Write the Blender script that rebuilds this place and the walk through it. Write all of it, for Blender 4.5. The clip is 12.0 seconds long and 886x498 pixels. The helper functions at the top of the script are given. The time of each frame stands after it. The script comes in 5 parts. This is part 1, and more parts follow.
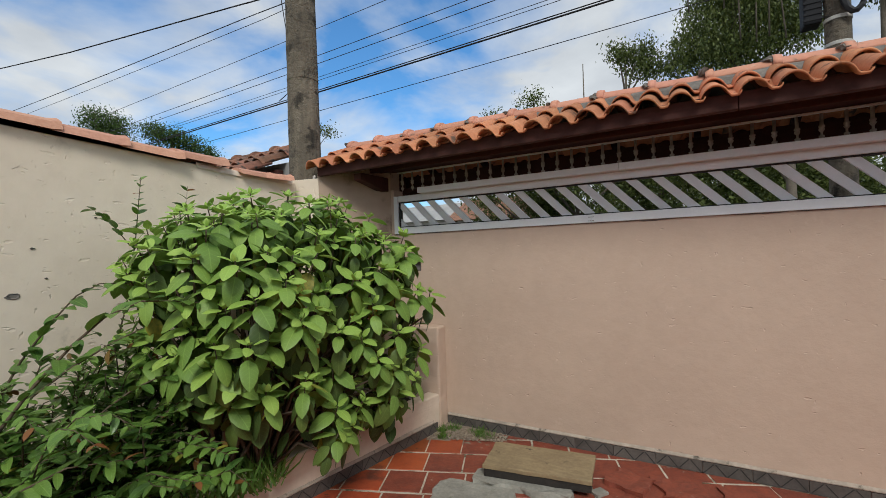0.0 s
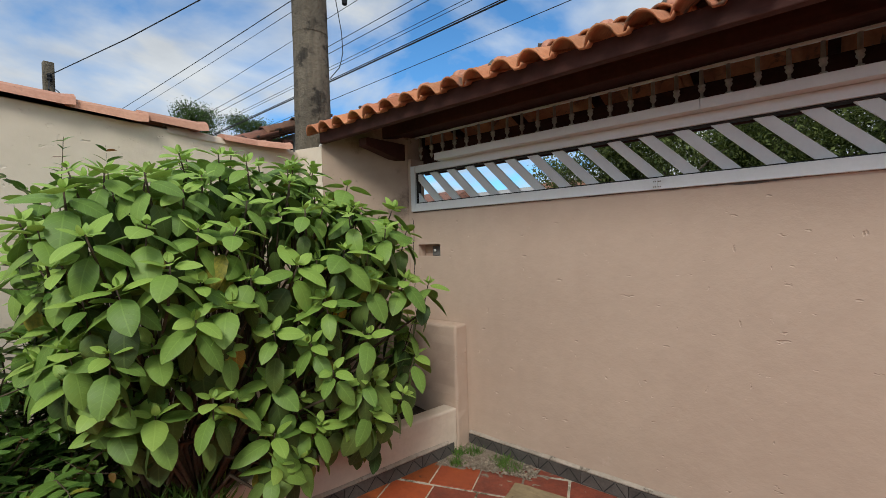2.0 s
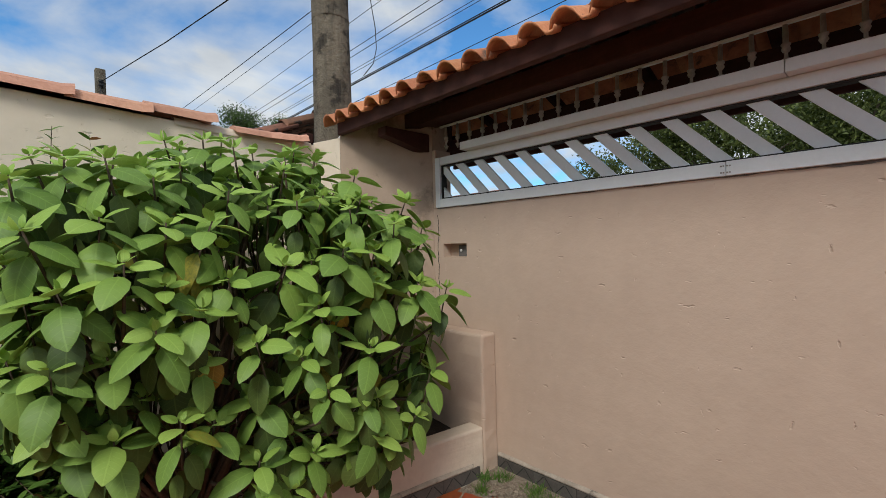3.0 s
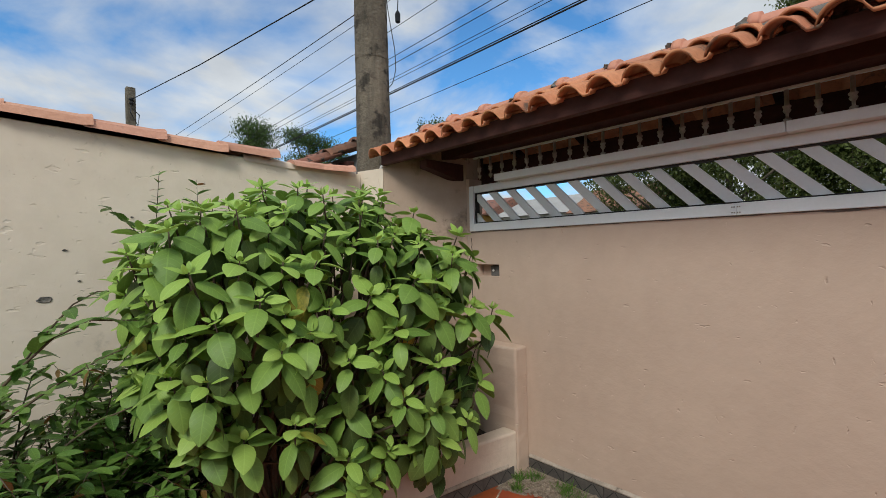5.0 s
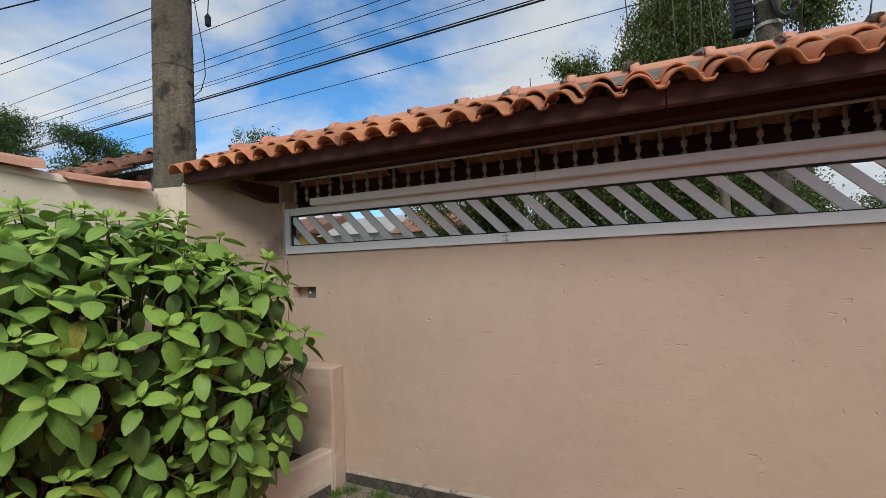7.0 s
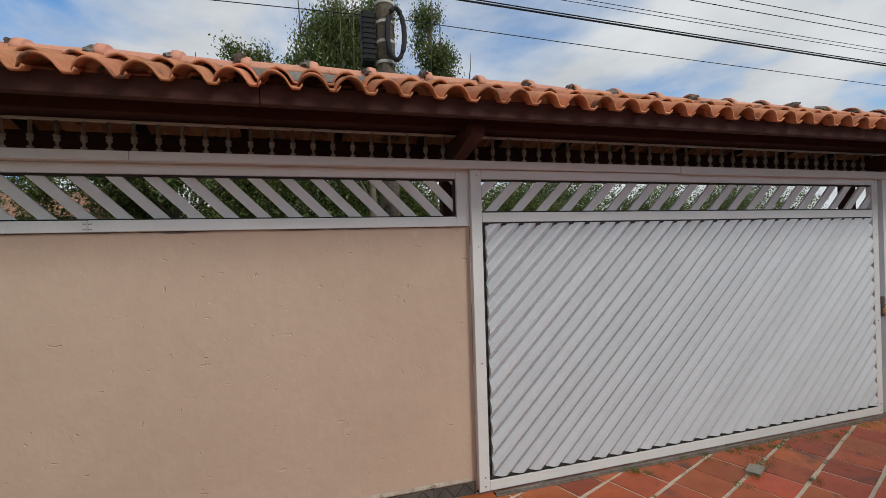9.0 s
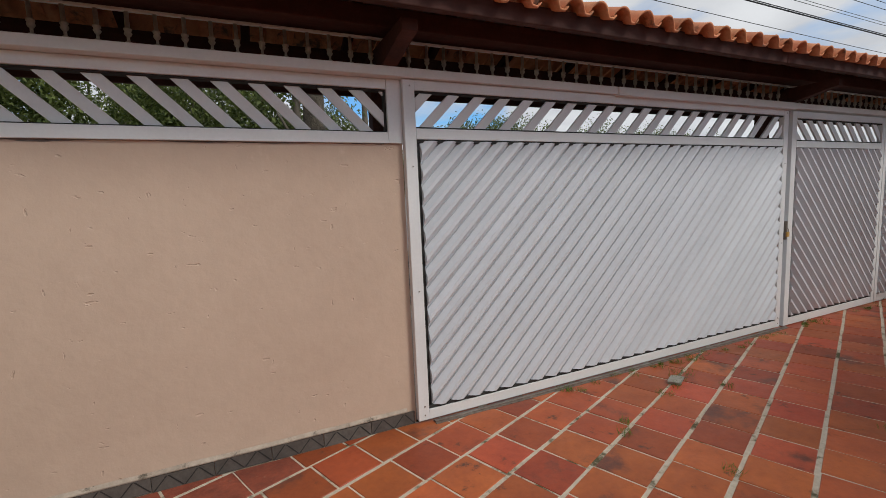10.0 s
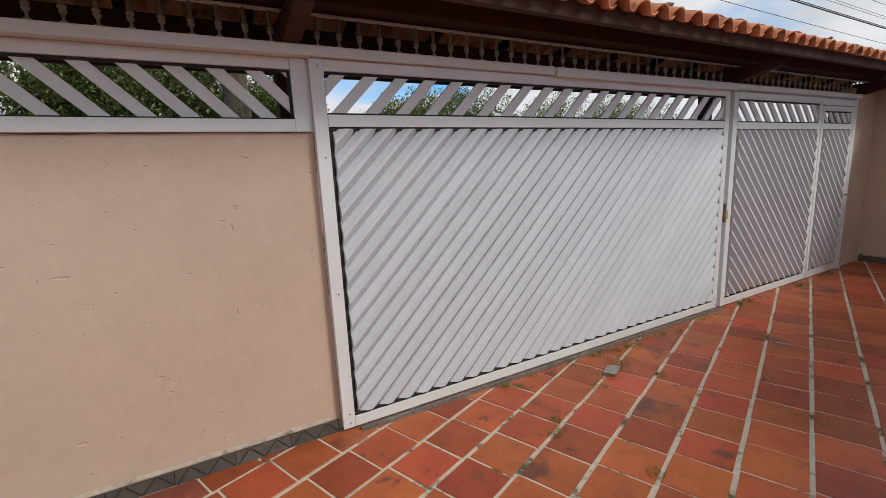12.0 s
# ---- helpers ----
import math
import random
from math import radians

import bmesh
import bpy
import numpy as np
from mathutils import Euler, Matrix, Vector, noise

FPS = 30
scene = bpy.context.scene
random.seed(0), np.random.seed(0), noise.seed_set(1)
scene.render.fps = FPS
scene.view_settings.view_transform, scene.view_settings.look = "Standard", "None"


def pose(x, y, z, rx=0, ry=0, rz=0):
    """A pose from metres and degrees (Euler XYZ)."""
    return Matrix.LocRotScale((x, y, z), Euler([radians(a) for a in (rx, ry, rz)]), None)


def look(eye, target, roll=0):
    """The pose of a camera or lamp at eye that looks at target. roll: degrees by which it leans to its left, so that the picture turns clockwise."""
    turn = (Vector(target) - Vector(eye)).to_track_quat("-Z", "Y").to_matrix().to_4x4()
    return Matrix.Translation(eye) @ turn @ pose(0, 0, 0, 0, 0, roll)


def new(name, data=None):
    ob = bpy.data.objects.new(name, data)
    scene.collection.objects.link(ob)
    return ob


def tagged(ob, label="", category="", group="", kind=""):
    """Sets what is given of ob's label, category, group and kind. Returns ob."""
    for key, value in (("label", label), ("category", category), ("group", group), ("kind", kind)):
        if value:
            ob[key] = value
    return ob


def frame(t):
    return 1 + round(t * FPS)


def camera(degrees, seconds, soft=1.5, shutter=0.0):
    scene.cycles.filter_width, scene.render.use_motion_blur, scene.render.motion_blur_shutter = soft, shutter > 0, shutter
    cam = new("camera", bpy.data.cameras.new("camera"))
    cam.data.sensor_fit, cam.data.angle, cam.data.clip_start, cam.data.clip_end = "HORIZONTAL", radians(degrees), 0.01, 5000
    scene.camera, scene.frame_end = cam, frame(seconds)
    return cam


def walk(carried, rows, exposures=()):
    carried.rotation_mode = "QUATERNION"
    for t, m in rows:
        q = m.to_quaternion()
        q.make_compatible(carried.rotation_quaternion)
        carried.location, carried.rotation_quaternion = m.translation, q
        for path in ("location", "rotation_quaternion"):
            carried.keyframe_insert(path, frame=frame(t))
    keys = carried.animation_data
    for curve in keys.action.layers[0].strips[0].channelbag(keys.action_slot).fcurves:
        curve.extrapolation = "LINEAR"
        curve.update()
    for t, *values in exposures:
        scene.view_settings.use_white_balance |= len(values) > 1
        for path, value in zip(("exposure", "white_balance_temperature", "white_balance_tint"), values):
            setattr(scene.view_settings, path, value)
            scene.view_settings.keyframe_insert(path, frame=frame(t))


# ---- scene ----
cam = camera(90.9, 12.0, soft=0.5)
PATH = [
    (0, (2.105, -3.643, 1.652), (1.105, -1.911, 1.664), -1.9),
    (0.5, (2.132, -3.476, 1.625), (1.063, -1.785, 1.614), -1.8),
    (1, (2.127, -3.248, 1.594), (0.995, -1.6, 1.562), -1.7),
    (1.5, (2.104, -2.956, 1.62), (0.877, -1.377, 1.576), -1.8),
    (2, (2.08, -2.673, 1.588), (0.774, -1.159, 1.552), -1.6),
    (2.5, (2.017, -2.433, 1.568), (0.632, -0.99, 1.531), -1.6),
    (3, (1.934, -2.342, 1.572), (0.491, -0.957, 1.544), -1.5),
    (3.5, (1.968, -2.381, 1.608), (0.49, -1.034, 1.598), -1.4),
    (5.5, (2.008, -2.817, 1.72), (0.59, -1.406, 1.725), -1.5),
    (6, (1.999, -2.816, 1.726), (0.675, -1.317, 1.748), -1.6),
    (6.5, (2.065, -2.827, 1.741), (0.934, -1.178, 1.777), -1.8),
    (7, (2.207, -2.866, 1.738), (1.385, -1.043, 1.792), -2.2),
    (7.5, (2.329, -2.911, 1.76), (1.897, -0.959, 1.818), -2.2),
    (9.5, (2.643, -2.773, 1.62), (3.375, -0.913, 1.554), -2.1),
    (10, (2.665, -2.649, 1.49), (3.484, -0.839, 1.262), -2.4),
    (10.5, (2.692, -2.58, 1.468), (3.547, -0.811, 1.095), -2.6),
    (11, (2.716, -2.577, 1.54), (3.595, -0.835, 1.103), -2.8),
    (11.5, (2.83, -2.569, 1.583), (3.74, -0.838, 1.166), -2.8),
    (12, (3.012, -2.563, 1.615), (3.954, -0.837, 1.248), -2.7),
]
walk(cam, [(t, look(eye, target, roll)) for t, eye, target, roll in PATH],
     [(0, -0.05, 6250, 6), (7.5, -0.06, 6250, 6), (9.5, -0.18, 6450, 8), (10, -0.12, 6450, 9), (10.5, 0.02, 6450, 9), (12, 0.04, 6450, 9)])

# ---- world, sun, exposure ----
SUN_AZ, SUN_EL = radians(-54), radians(42)
world = bpy.data.worlds.new("sky")
scene.world = world
world.use_nodes = True
wn, wl = world.node_tree.nodes, world.node_tree.links
wn.clear()
w_out = wn.new("ShaderNodeOutputWorld")
w_sky = wn.new("ShaderNodeTexSky")
w_sky.sky_type, w_sky.sun_disc = "NISHITA", False
w_sky.sun_elevation, w_sky.sun_rotation = SUN_EL, radians(90) - SUN_AZ
w_bg = wn.new("ShaderNodeBackground")
w_bg.inputs["Strength"].default_value = 0.12
w_co = wn.new("ShaderNodeTexCoord")
w_sep = wn.new("ShaderNodeSeparateXYZ")
wl.new(w_co.outputs["Generated"], w_sep.inputs[0])
w_h = wn.new("ShaderNodeMath"); w_h.operation = "ADD"; w_h.inputs[1].default_value = 0.22
wl.new(w_sep.outputs["Z"], w_h.inputs[0])
w_dx = wn.new("ShaderNodeMath"); w_dx.operation = "DIVIDE"
w_dy = wn.new("ShaderNodeMath"); w_dy.operation = "DIVIDE"
wl.new(w_sep.outputs["X"], w_dx.inputs[0]); wl.new(w_h.outputs[0], w_dx.inputs[1])
wl.new(w_sep.outputs["Y"], w_dy.inputs[0]); wl.new(w_h.outputs[0], w_dy.inputs[1])
w_com = wn.new("ShaderNodeCombineXYZ")
wl.new(w_dx.outputs[0], w_com.inputs[0]); wl.new(w_dy.outputs[0], w_com.inputs[1])
w_com.inputs[2].default_value = 3.7
w_n1 = wn.new("ShaderNodeTexNoise")
w_n1.inputs["Scale"].default_value, w_n1.inputs["Detail"].default_value = 1.55, 7
w_n1.inputs["Roughness"].default_value, w_n1.inputs["Distortion"].default_value = 0.52, 0.25
wl.new(w_com.outputs[0], w_n1.inputs["Vector"])
# clearer blue low in the north-west, thicker cloud elsewhere
w_dot = wn.new("ShaderNodeVectorMath"); w_dot.operation = "DOT_PRODUCT"
w_dot.inputs[1].default_value = Vector((-0.68, 0.67, 0.28)).normalized()
wl.new(w_co.outputs["Generated"], w_dot.inputs[0])
w_lobe = wn.new("ShaderNodeMapRange"); w_lobe.interpolation_type = "SMOOTHSTEP"
w_lobe.inputs["From Min"].default_value, w_lobe.inputs["From Max"].default_value = 0.88, 0.99
w_lobe.inputs["To Min"].default_value, w_lobe.inputs["To Max"].default_value = 0.075, -0.055
wl.new(w_dot.outputs["Value"], w_lobe.inputs["Value"])
w_cov = wn.new("ShaderNodeMath"); w_cov.operation = "ADD"
w_low = wn.new("ShaderNodeMapRange"); w_low.interpolation_type = "SMOOTHSTEP"
w_low.inputs["From Min"].default_value, w_low.inputs["From Max"].default_value = 0.04, 0.24
w_low.inputs["To Min"].default_value, w_low.inputs["To Max"].default_value = 0.20, 0.0
wl.new(w_sep.outputs["Z"], w_low.inputs["Value"])
w_sum = wn.new("ShaderNodeMath"); w_sum.operation = "ADD"
wl.new(w_n1.outputs["Fac"], w_sum.inputs[0]); wl.new(w_low.outputs[0], w_sum.inputs[1])
wl.new(w_sum.outputs[0], w_cov.inputs[0]); wl.new(w_lobe.outputs[0], w_cov.inputs[1])
w_r1 = wn.new("ShaderNodeValToRGB")
w_r1.color_ramp.elements[0].position, w_r1.color_ramp.elements[1].position = 0.40, 0.60
wl.new(w_cov.outputs[0], w_r1.inputs[0])
w_n2 = wn.new("ShaderNodeTexNoise")
w_n2.inputs["Scale"].default_value, w_n2.inputs["Detail"].default_value = 2.6, 6
wl.new(w_com.outputs[0], w_n2.inputs["Vector"])
w_r2 = wn.new("ShaderNodeValToRGB")
w_r2.color_ramp.elements[0].position, w_r2.color_ramp.elements[1].position = 0.3, 0.7
w_r2.color_ramp.elements[0].color = (4.7, 4.85, 5.2, 1)
w_r2.color_ramp.elements[1].color = (6.9, 7.0, 7.2, 1)
wl.new(w_n2.outputs["Fac"], w_r2.inputs[0])
w_tint = wn.new("ShaderNodeMix"); w_tint.data_type, w_tint.blend_type = "RGBA", "MULTIPLY"
w_tint.inputs["Factor"].default_value = 1.0
w_tint.inputs["B"].default_value = (0.66, 1.16, 1.52, 1)
wl.new(w_sky.outputs[0], w_tint.inputs["A"])
w_mix = wn.new("ShaderNodeMix"); w_mix.data_type = "RGBA"
wl.new(w_r1.outputs[0], w_mix.inputs["Factor"])
wl.new(w_tint.outputs["Result"], w_mix.inputs["A"])
wl.new(w_r2.outputs[0], w_mix.inputs["B"])
wl.new(w_mix.outputs["Result"], w_bg.inputs["Color"])
wl.new(w_bg.outputs[0], w_out.inputs[0])

sun_data = bpy.data.lights.new("sun", "SUN")
sun_data.energy, sun_data.angle, sun_data.color = 2.2, radians(16), (1.0, 0.95, 0.88)
sun = new("sun", sun_data)
sun_from = Vector((math.cos(SUN_EL) * math.cos(SUN_AZ), math.cos(SUN_EL) * math.sin(SUN_AZ), math.sin(SUN_EL)))
sun.matrix_world = look(sun_from * 40, (0, 0, 0))


# ---- materials ----
def surface(name, c1, c2, big=2.0, fine=40.0, rough=0.8, bump=0.25, bump_scale=40.0, depth=0.004,
            spread=0.0, metal=0.0, stain=None, streak=None, spec=0.4, amount=0.5, dents=None):
    """Two tones at two scales, a relief, and optionally stains (colour, threshold, scale) and stretched scratches."""
    m = bpy.data.materials.new(name)
    m.use_nodes = True
    n, l = m.node_tree.nodes, m.node_tree.links
    b = n["Principled BSDF"]
    geo = n.new("ShaderNodeNewGeometry")
    info = n.new("ShaderNodeObjectInfo")
    shift = n.new("ShaderNodeVectorMath"); shift.operation = "ADD"
    scale = n.new("ShaderNodeVectorMath"); scale.operation = "SCALE"
    comb = n.new("ShaderNodeCombineXYZ")
    l.new(info.outputs["Random"], comb.inputs[0]); l.new(info.outputs["Random"], comb.inputs[2])
    l.new(comb.outputs[0], scale.inputs[0]); scale.inputs["Scale"].default_value = 7.0 if spread else 0.0
    l.new(geo.outputs["Position"], shift.inputs[0]); l.new(scale.outputs[0], shift.inputs[1])
    co = shift.outputs[0]

    def tex(s, detail=5.0, r=0.6):
        t = n.new("ShaderNodeTexNoise")
        t.inputs["Scale"].default_value, t.inputs["Detail"].default_value, t.inputs["Roughness"].default_value = s, detail, r
        l.new(co, t.inputs["Vector"])
        return t.outputs["Fac"]

    def maths(op, a, c):
        t = n.new("ShaderNodeMath"); t.operation = op
        for k, v in ((0, a), (1, c)):
            if isinstance(v, (int, float)):
                t.inputs[k].default_value = v
            else:
                l.new(v, t.inputs[k])
        return t.outputs[0]

    def mixc(f, a, c, mode="MIX"):
        t = n.new("ShaderNodeMix"); t.data_type, t.blend_type = "RGBA", mode
        for k, v in (("Factor", f), ("A", a), ("B", c)):
            if isinstance(v, (int, float)):
                t.inputs[k].default_value = v
            elif isinstance(v, tuple):
                t.inputs[k].default_value = (*v, 1)
            else:
                l.new(v, t.inputs[k])
        return t.outputs["Result"]

    def ramp(f, lo, hi):
        t = n.new("ShaderNodeMapRange"); t.interpolation_type = "SMOOTHSTEP"
        t.inputs["From Min"].default_value, t.inputs["From Max"].default_value = lo, hi
        l.new(f, t.inputs["Value"])
        return t.outputs[0]

    f = maths("ADD", maths("MULTIPLY", ramp(tex(big), 0.3, 0.7), amount + 0.1), maths("MULTIPLY", ramp(tex(fine, 3.0), 0.25, 0.75), 0.9 - amount))
    col = mixc(f, c1, c2)
    if spread:
        hsv = n.new("ShaderNodeHueSaturation")
        isl = maths("FRACT", maths("ADD", info.outputs["Random"], geo.outputs["Random Per Island"]), 0.0)
        l.new(maths("ADD", maths("MULTIPLY", isl, 2 * spread), 1 - spread), hsv.inputs["Value"])
        l.new(maths("ADD", maths("MULTIPLY", maths("FRACT", maths("MULTIPLY", isl, 7.31), 0.0), 0.022 * min(1, spread * 3)), 0.5 - 0.011 * min(1, spread * 3)), hsv.inputs["Hue"])
        l.new(col, hsv.inputs["Color"])
        col = hsv.outputs[0]
    for sc, th, ss in ((stain,) if stain and isinstance(stain[1], float) else stain or ()):
        col = mixc(ramp(tex(ss, 8.0, 0.65), th, th + 0.12), col, sc)
    height = tex(bump_scale, 6.0, 0.65)
    if streak:
        mp = n.new("ShaderNodeMapping")
        mp.inputs["Scale"].default_value = streak[0]
        mp.inputs["Rotation"].default_value = (0, streak[2] if len(streak) > 2 else 0, 0)
        l.new(co, mp.inputs["Vector"])
        t = n.new("ShaderNodeTexNoise")
        t.inputs["Scale"].default_value, t.inputs["Detail"].default_value = 1.0, 6
        l.new(mp.outputs[0], t.inputs["Vector"])
        g = ramp(t.outputs["Fac"], 0.3, 0.7)
        col = mixc(maths("MULTIPLY", g, streak[1]), col, tuple(0.5 * v for v in c1))
        height = maths("ADD", height, maths("MULTIPLY", t.outputs["Fac"], 0.7))
    if dents:
        for vec, lo, deep, ang in dents:
            mp = n.new("ShaderNodeMapping")
            mp.inputs["Scale"].default_value = vec
            mp.inputs["Rotation"].default_value = (0, ang, 0)
            l.new(co, mp.inputs["Vector"])
            t = n.new("ShaderNodeTexNoise")
            t.inputs["Scale"].default_value, t.inputs["Detail"].default_value = 1.0, 3
            l.new(mp.outputs[0], t.inputs["Vector"])
            g = ramp(t.outputs["Fac"], lo, lo + 0.05)
            height = maths("SUBTRACT", height, maths("MULTIPLY", g, deep))
    bp = n.new("ShaderNodeBump")
    bp.inputs["Strength"].default_value, bp.inputs["Distance"].default_value = bump, depth
    l.new(height, bp.inputs["Height"])
    l.new(bp.outputs[0], b.inputs["Normal"])
    l.new(col, b.inputs["Base Color"])
    l.new(maths("ADD", maths("MULTIPLY", tex(fine * 0.3, 4.0), 0.3), rough - 0.15), b.inputs["Roughness"])
    b.inputs["Metallic"].default_value = metal
    b.inputs["Specular IOR Level"].default_value = spec
    return m


def leafy(name, base, dark, yellow=0.0, rough=0.5, vein=0.25, through_=0.35):
    """A leaf with a paler midrib and side veins, mottled, some leaves yellowing, light passing through."""
    m = bpy.data.materials.new(name)
    m.use_nodes = True
    n, l = m.node_tree.nodes, m.node_tree.links
    b = n["Principled BSDF"]
    info, geo = n.new("ShaderNodeObjectInfo"), n.new("ShaderNodeNewGeometry")

    def maths(op, a, c=0.0):
        t = n.new("ShaderNodeMath"); t.operation = op
        for k, v in ((0, a), (1, c)):
            if isinstance(v, (int, float)):
                t.inputs[k].default_value = v
            else:
                l.new(v, t.inputs[k])
        return t.outputs[0]

    def mixc(f, a, c):
        t = n.new("ShaderNodeMix"); t.data_type = "RGBA"
        for k, v in (("Factor", f), ("A", a), ("B", c)):
            if isinstance(v, (int, float)):
                t.inputs[k].default_value = v
            elif isinstance(v, tuple):
                t.inputs[k].default_value = (*v, 1)
            else:
                l.new(v, t.inputs[k])
        return t.outputs["Result"]

    r = maths("FRACT", maths("ADD", info.outputs["Random"], geo.outputs["Random Per Island"]))
    r2 = maths("FRACT", maths("MULTIPLY", r, 13.7))
    col = mixc(maths("MULTIPLY", r, 1.0), dark, base)
    uv = n.new("ShaderNodeUVMap")
    sep = n.new("ShaderNodeSeparateXYZ")
    l.new(uv.outputs[0], sep.inputs[0])
    off = maths("ABSOLUTE", maths("SUBTRACT", sep.outputs[1], 0.5))
    rib = maths("LESS_THAN", off, 0.025)
    side = maths("LESS_THAN", maths("FRACT", maths("ADD", maths("MULTIPLY", sep.outputs[0], 7.0), maths("MULTIPLY", off, -3.0))), 0.12)
    line = maths("MAXIMUM", rib, maths("MULTIPLY", side, 0.55))
    col = mixc(maths("MULTIPLY", line, vein), col, tuple(min(1, 1.9 * v + 0.03) for v in base))
    nz = n.new("ShaderNodeTexNoise"); nz.inputs["Scale"].default_value = 70
    l.new(geo.outputs["Position"], nz.inputs["Vector"])
    col = mixc(maths("MULTIPLY", nz.outputs["Fac"], 0.35), col, dark)
    if yellow:
        col = mixc(maths("MULTIPLY", maths("GREATER_THAN", r2, 1 - yellow), maths("ADD", maths("MULTIPLY", nz.outputs["Fac"], 1.1), -0.05)), col, (0.40, 0.33, 0.04))
    l.new(col, b.inputs["Base Color"])
    b.inputs["Roughness"].default_value = rough
    b.inputs["Specular IOR Level"].default_value = 0.35
    bp = n.new("ShaderNodeBump")
    bp.inputs["Strength"].default_value, bp.inputs["Distance"].default_value = 0.5, 0.002
    l.new(maths("ADD", maths("MULTIPLY", line, -1.0), nz.outputs["Fac"]), bp.inputs["Height"])
    l.new(bp.outputs[0], b.inputs["Normal"])
    tr = n.new("ShaderNodeBsdfTranslucent")
    l.new(col, tr.inputs["Color"])
    mx = n.new("ShaderNodeMixShader"); mx.inputs[0].default_value = through_
    l.new(b.outputs[0], mx.inputs[1]); l.new(tr.outputs[0], mx.inputs[2])
    l.new(mx.outputs[0], n["Material Output"].inputs[0])
    return m


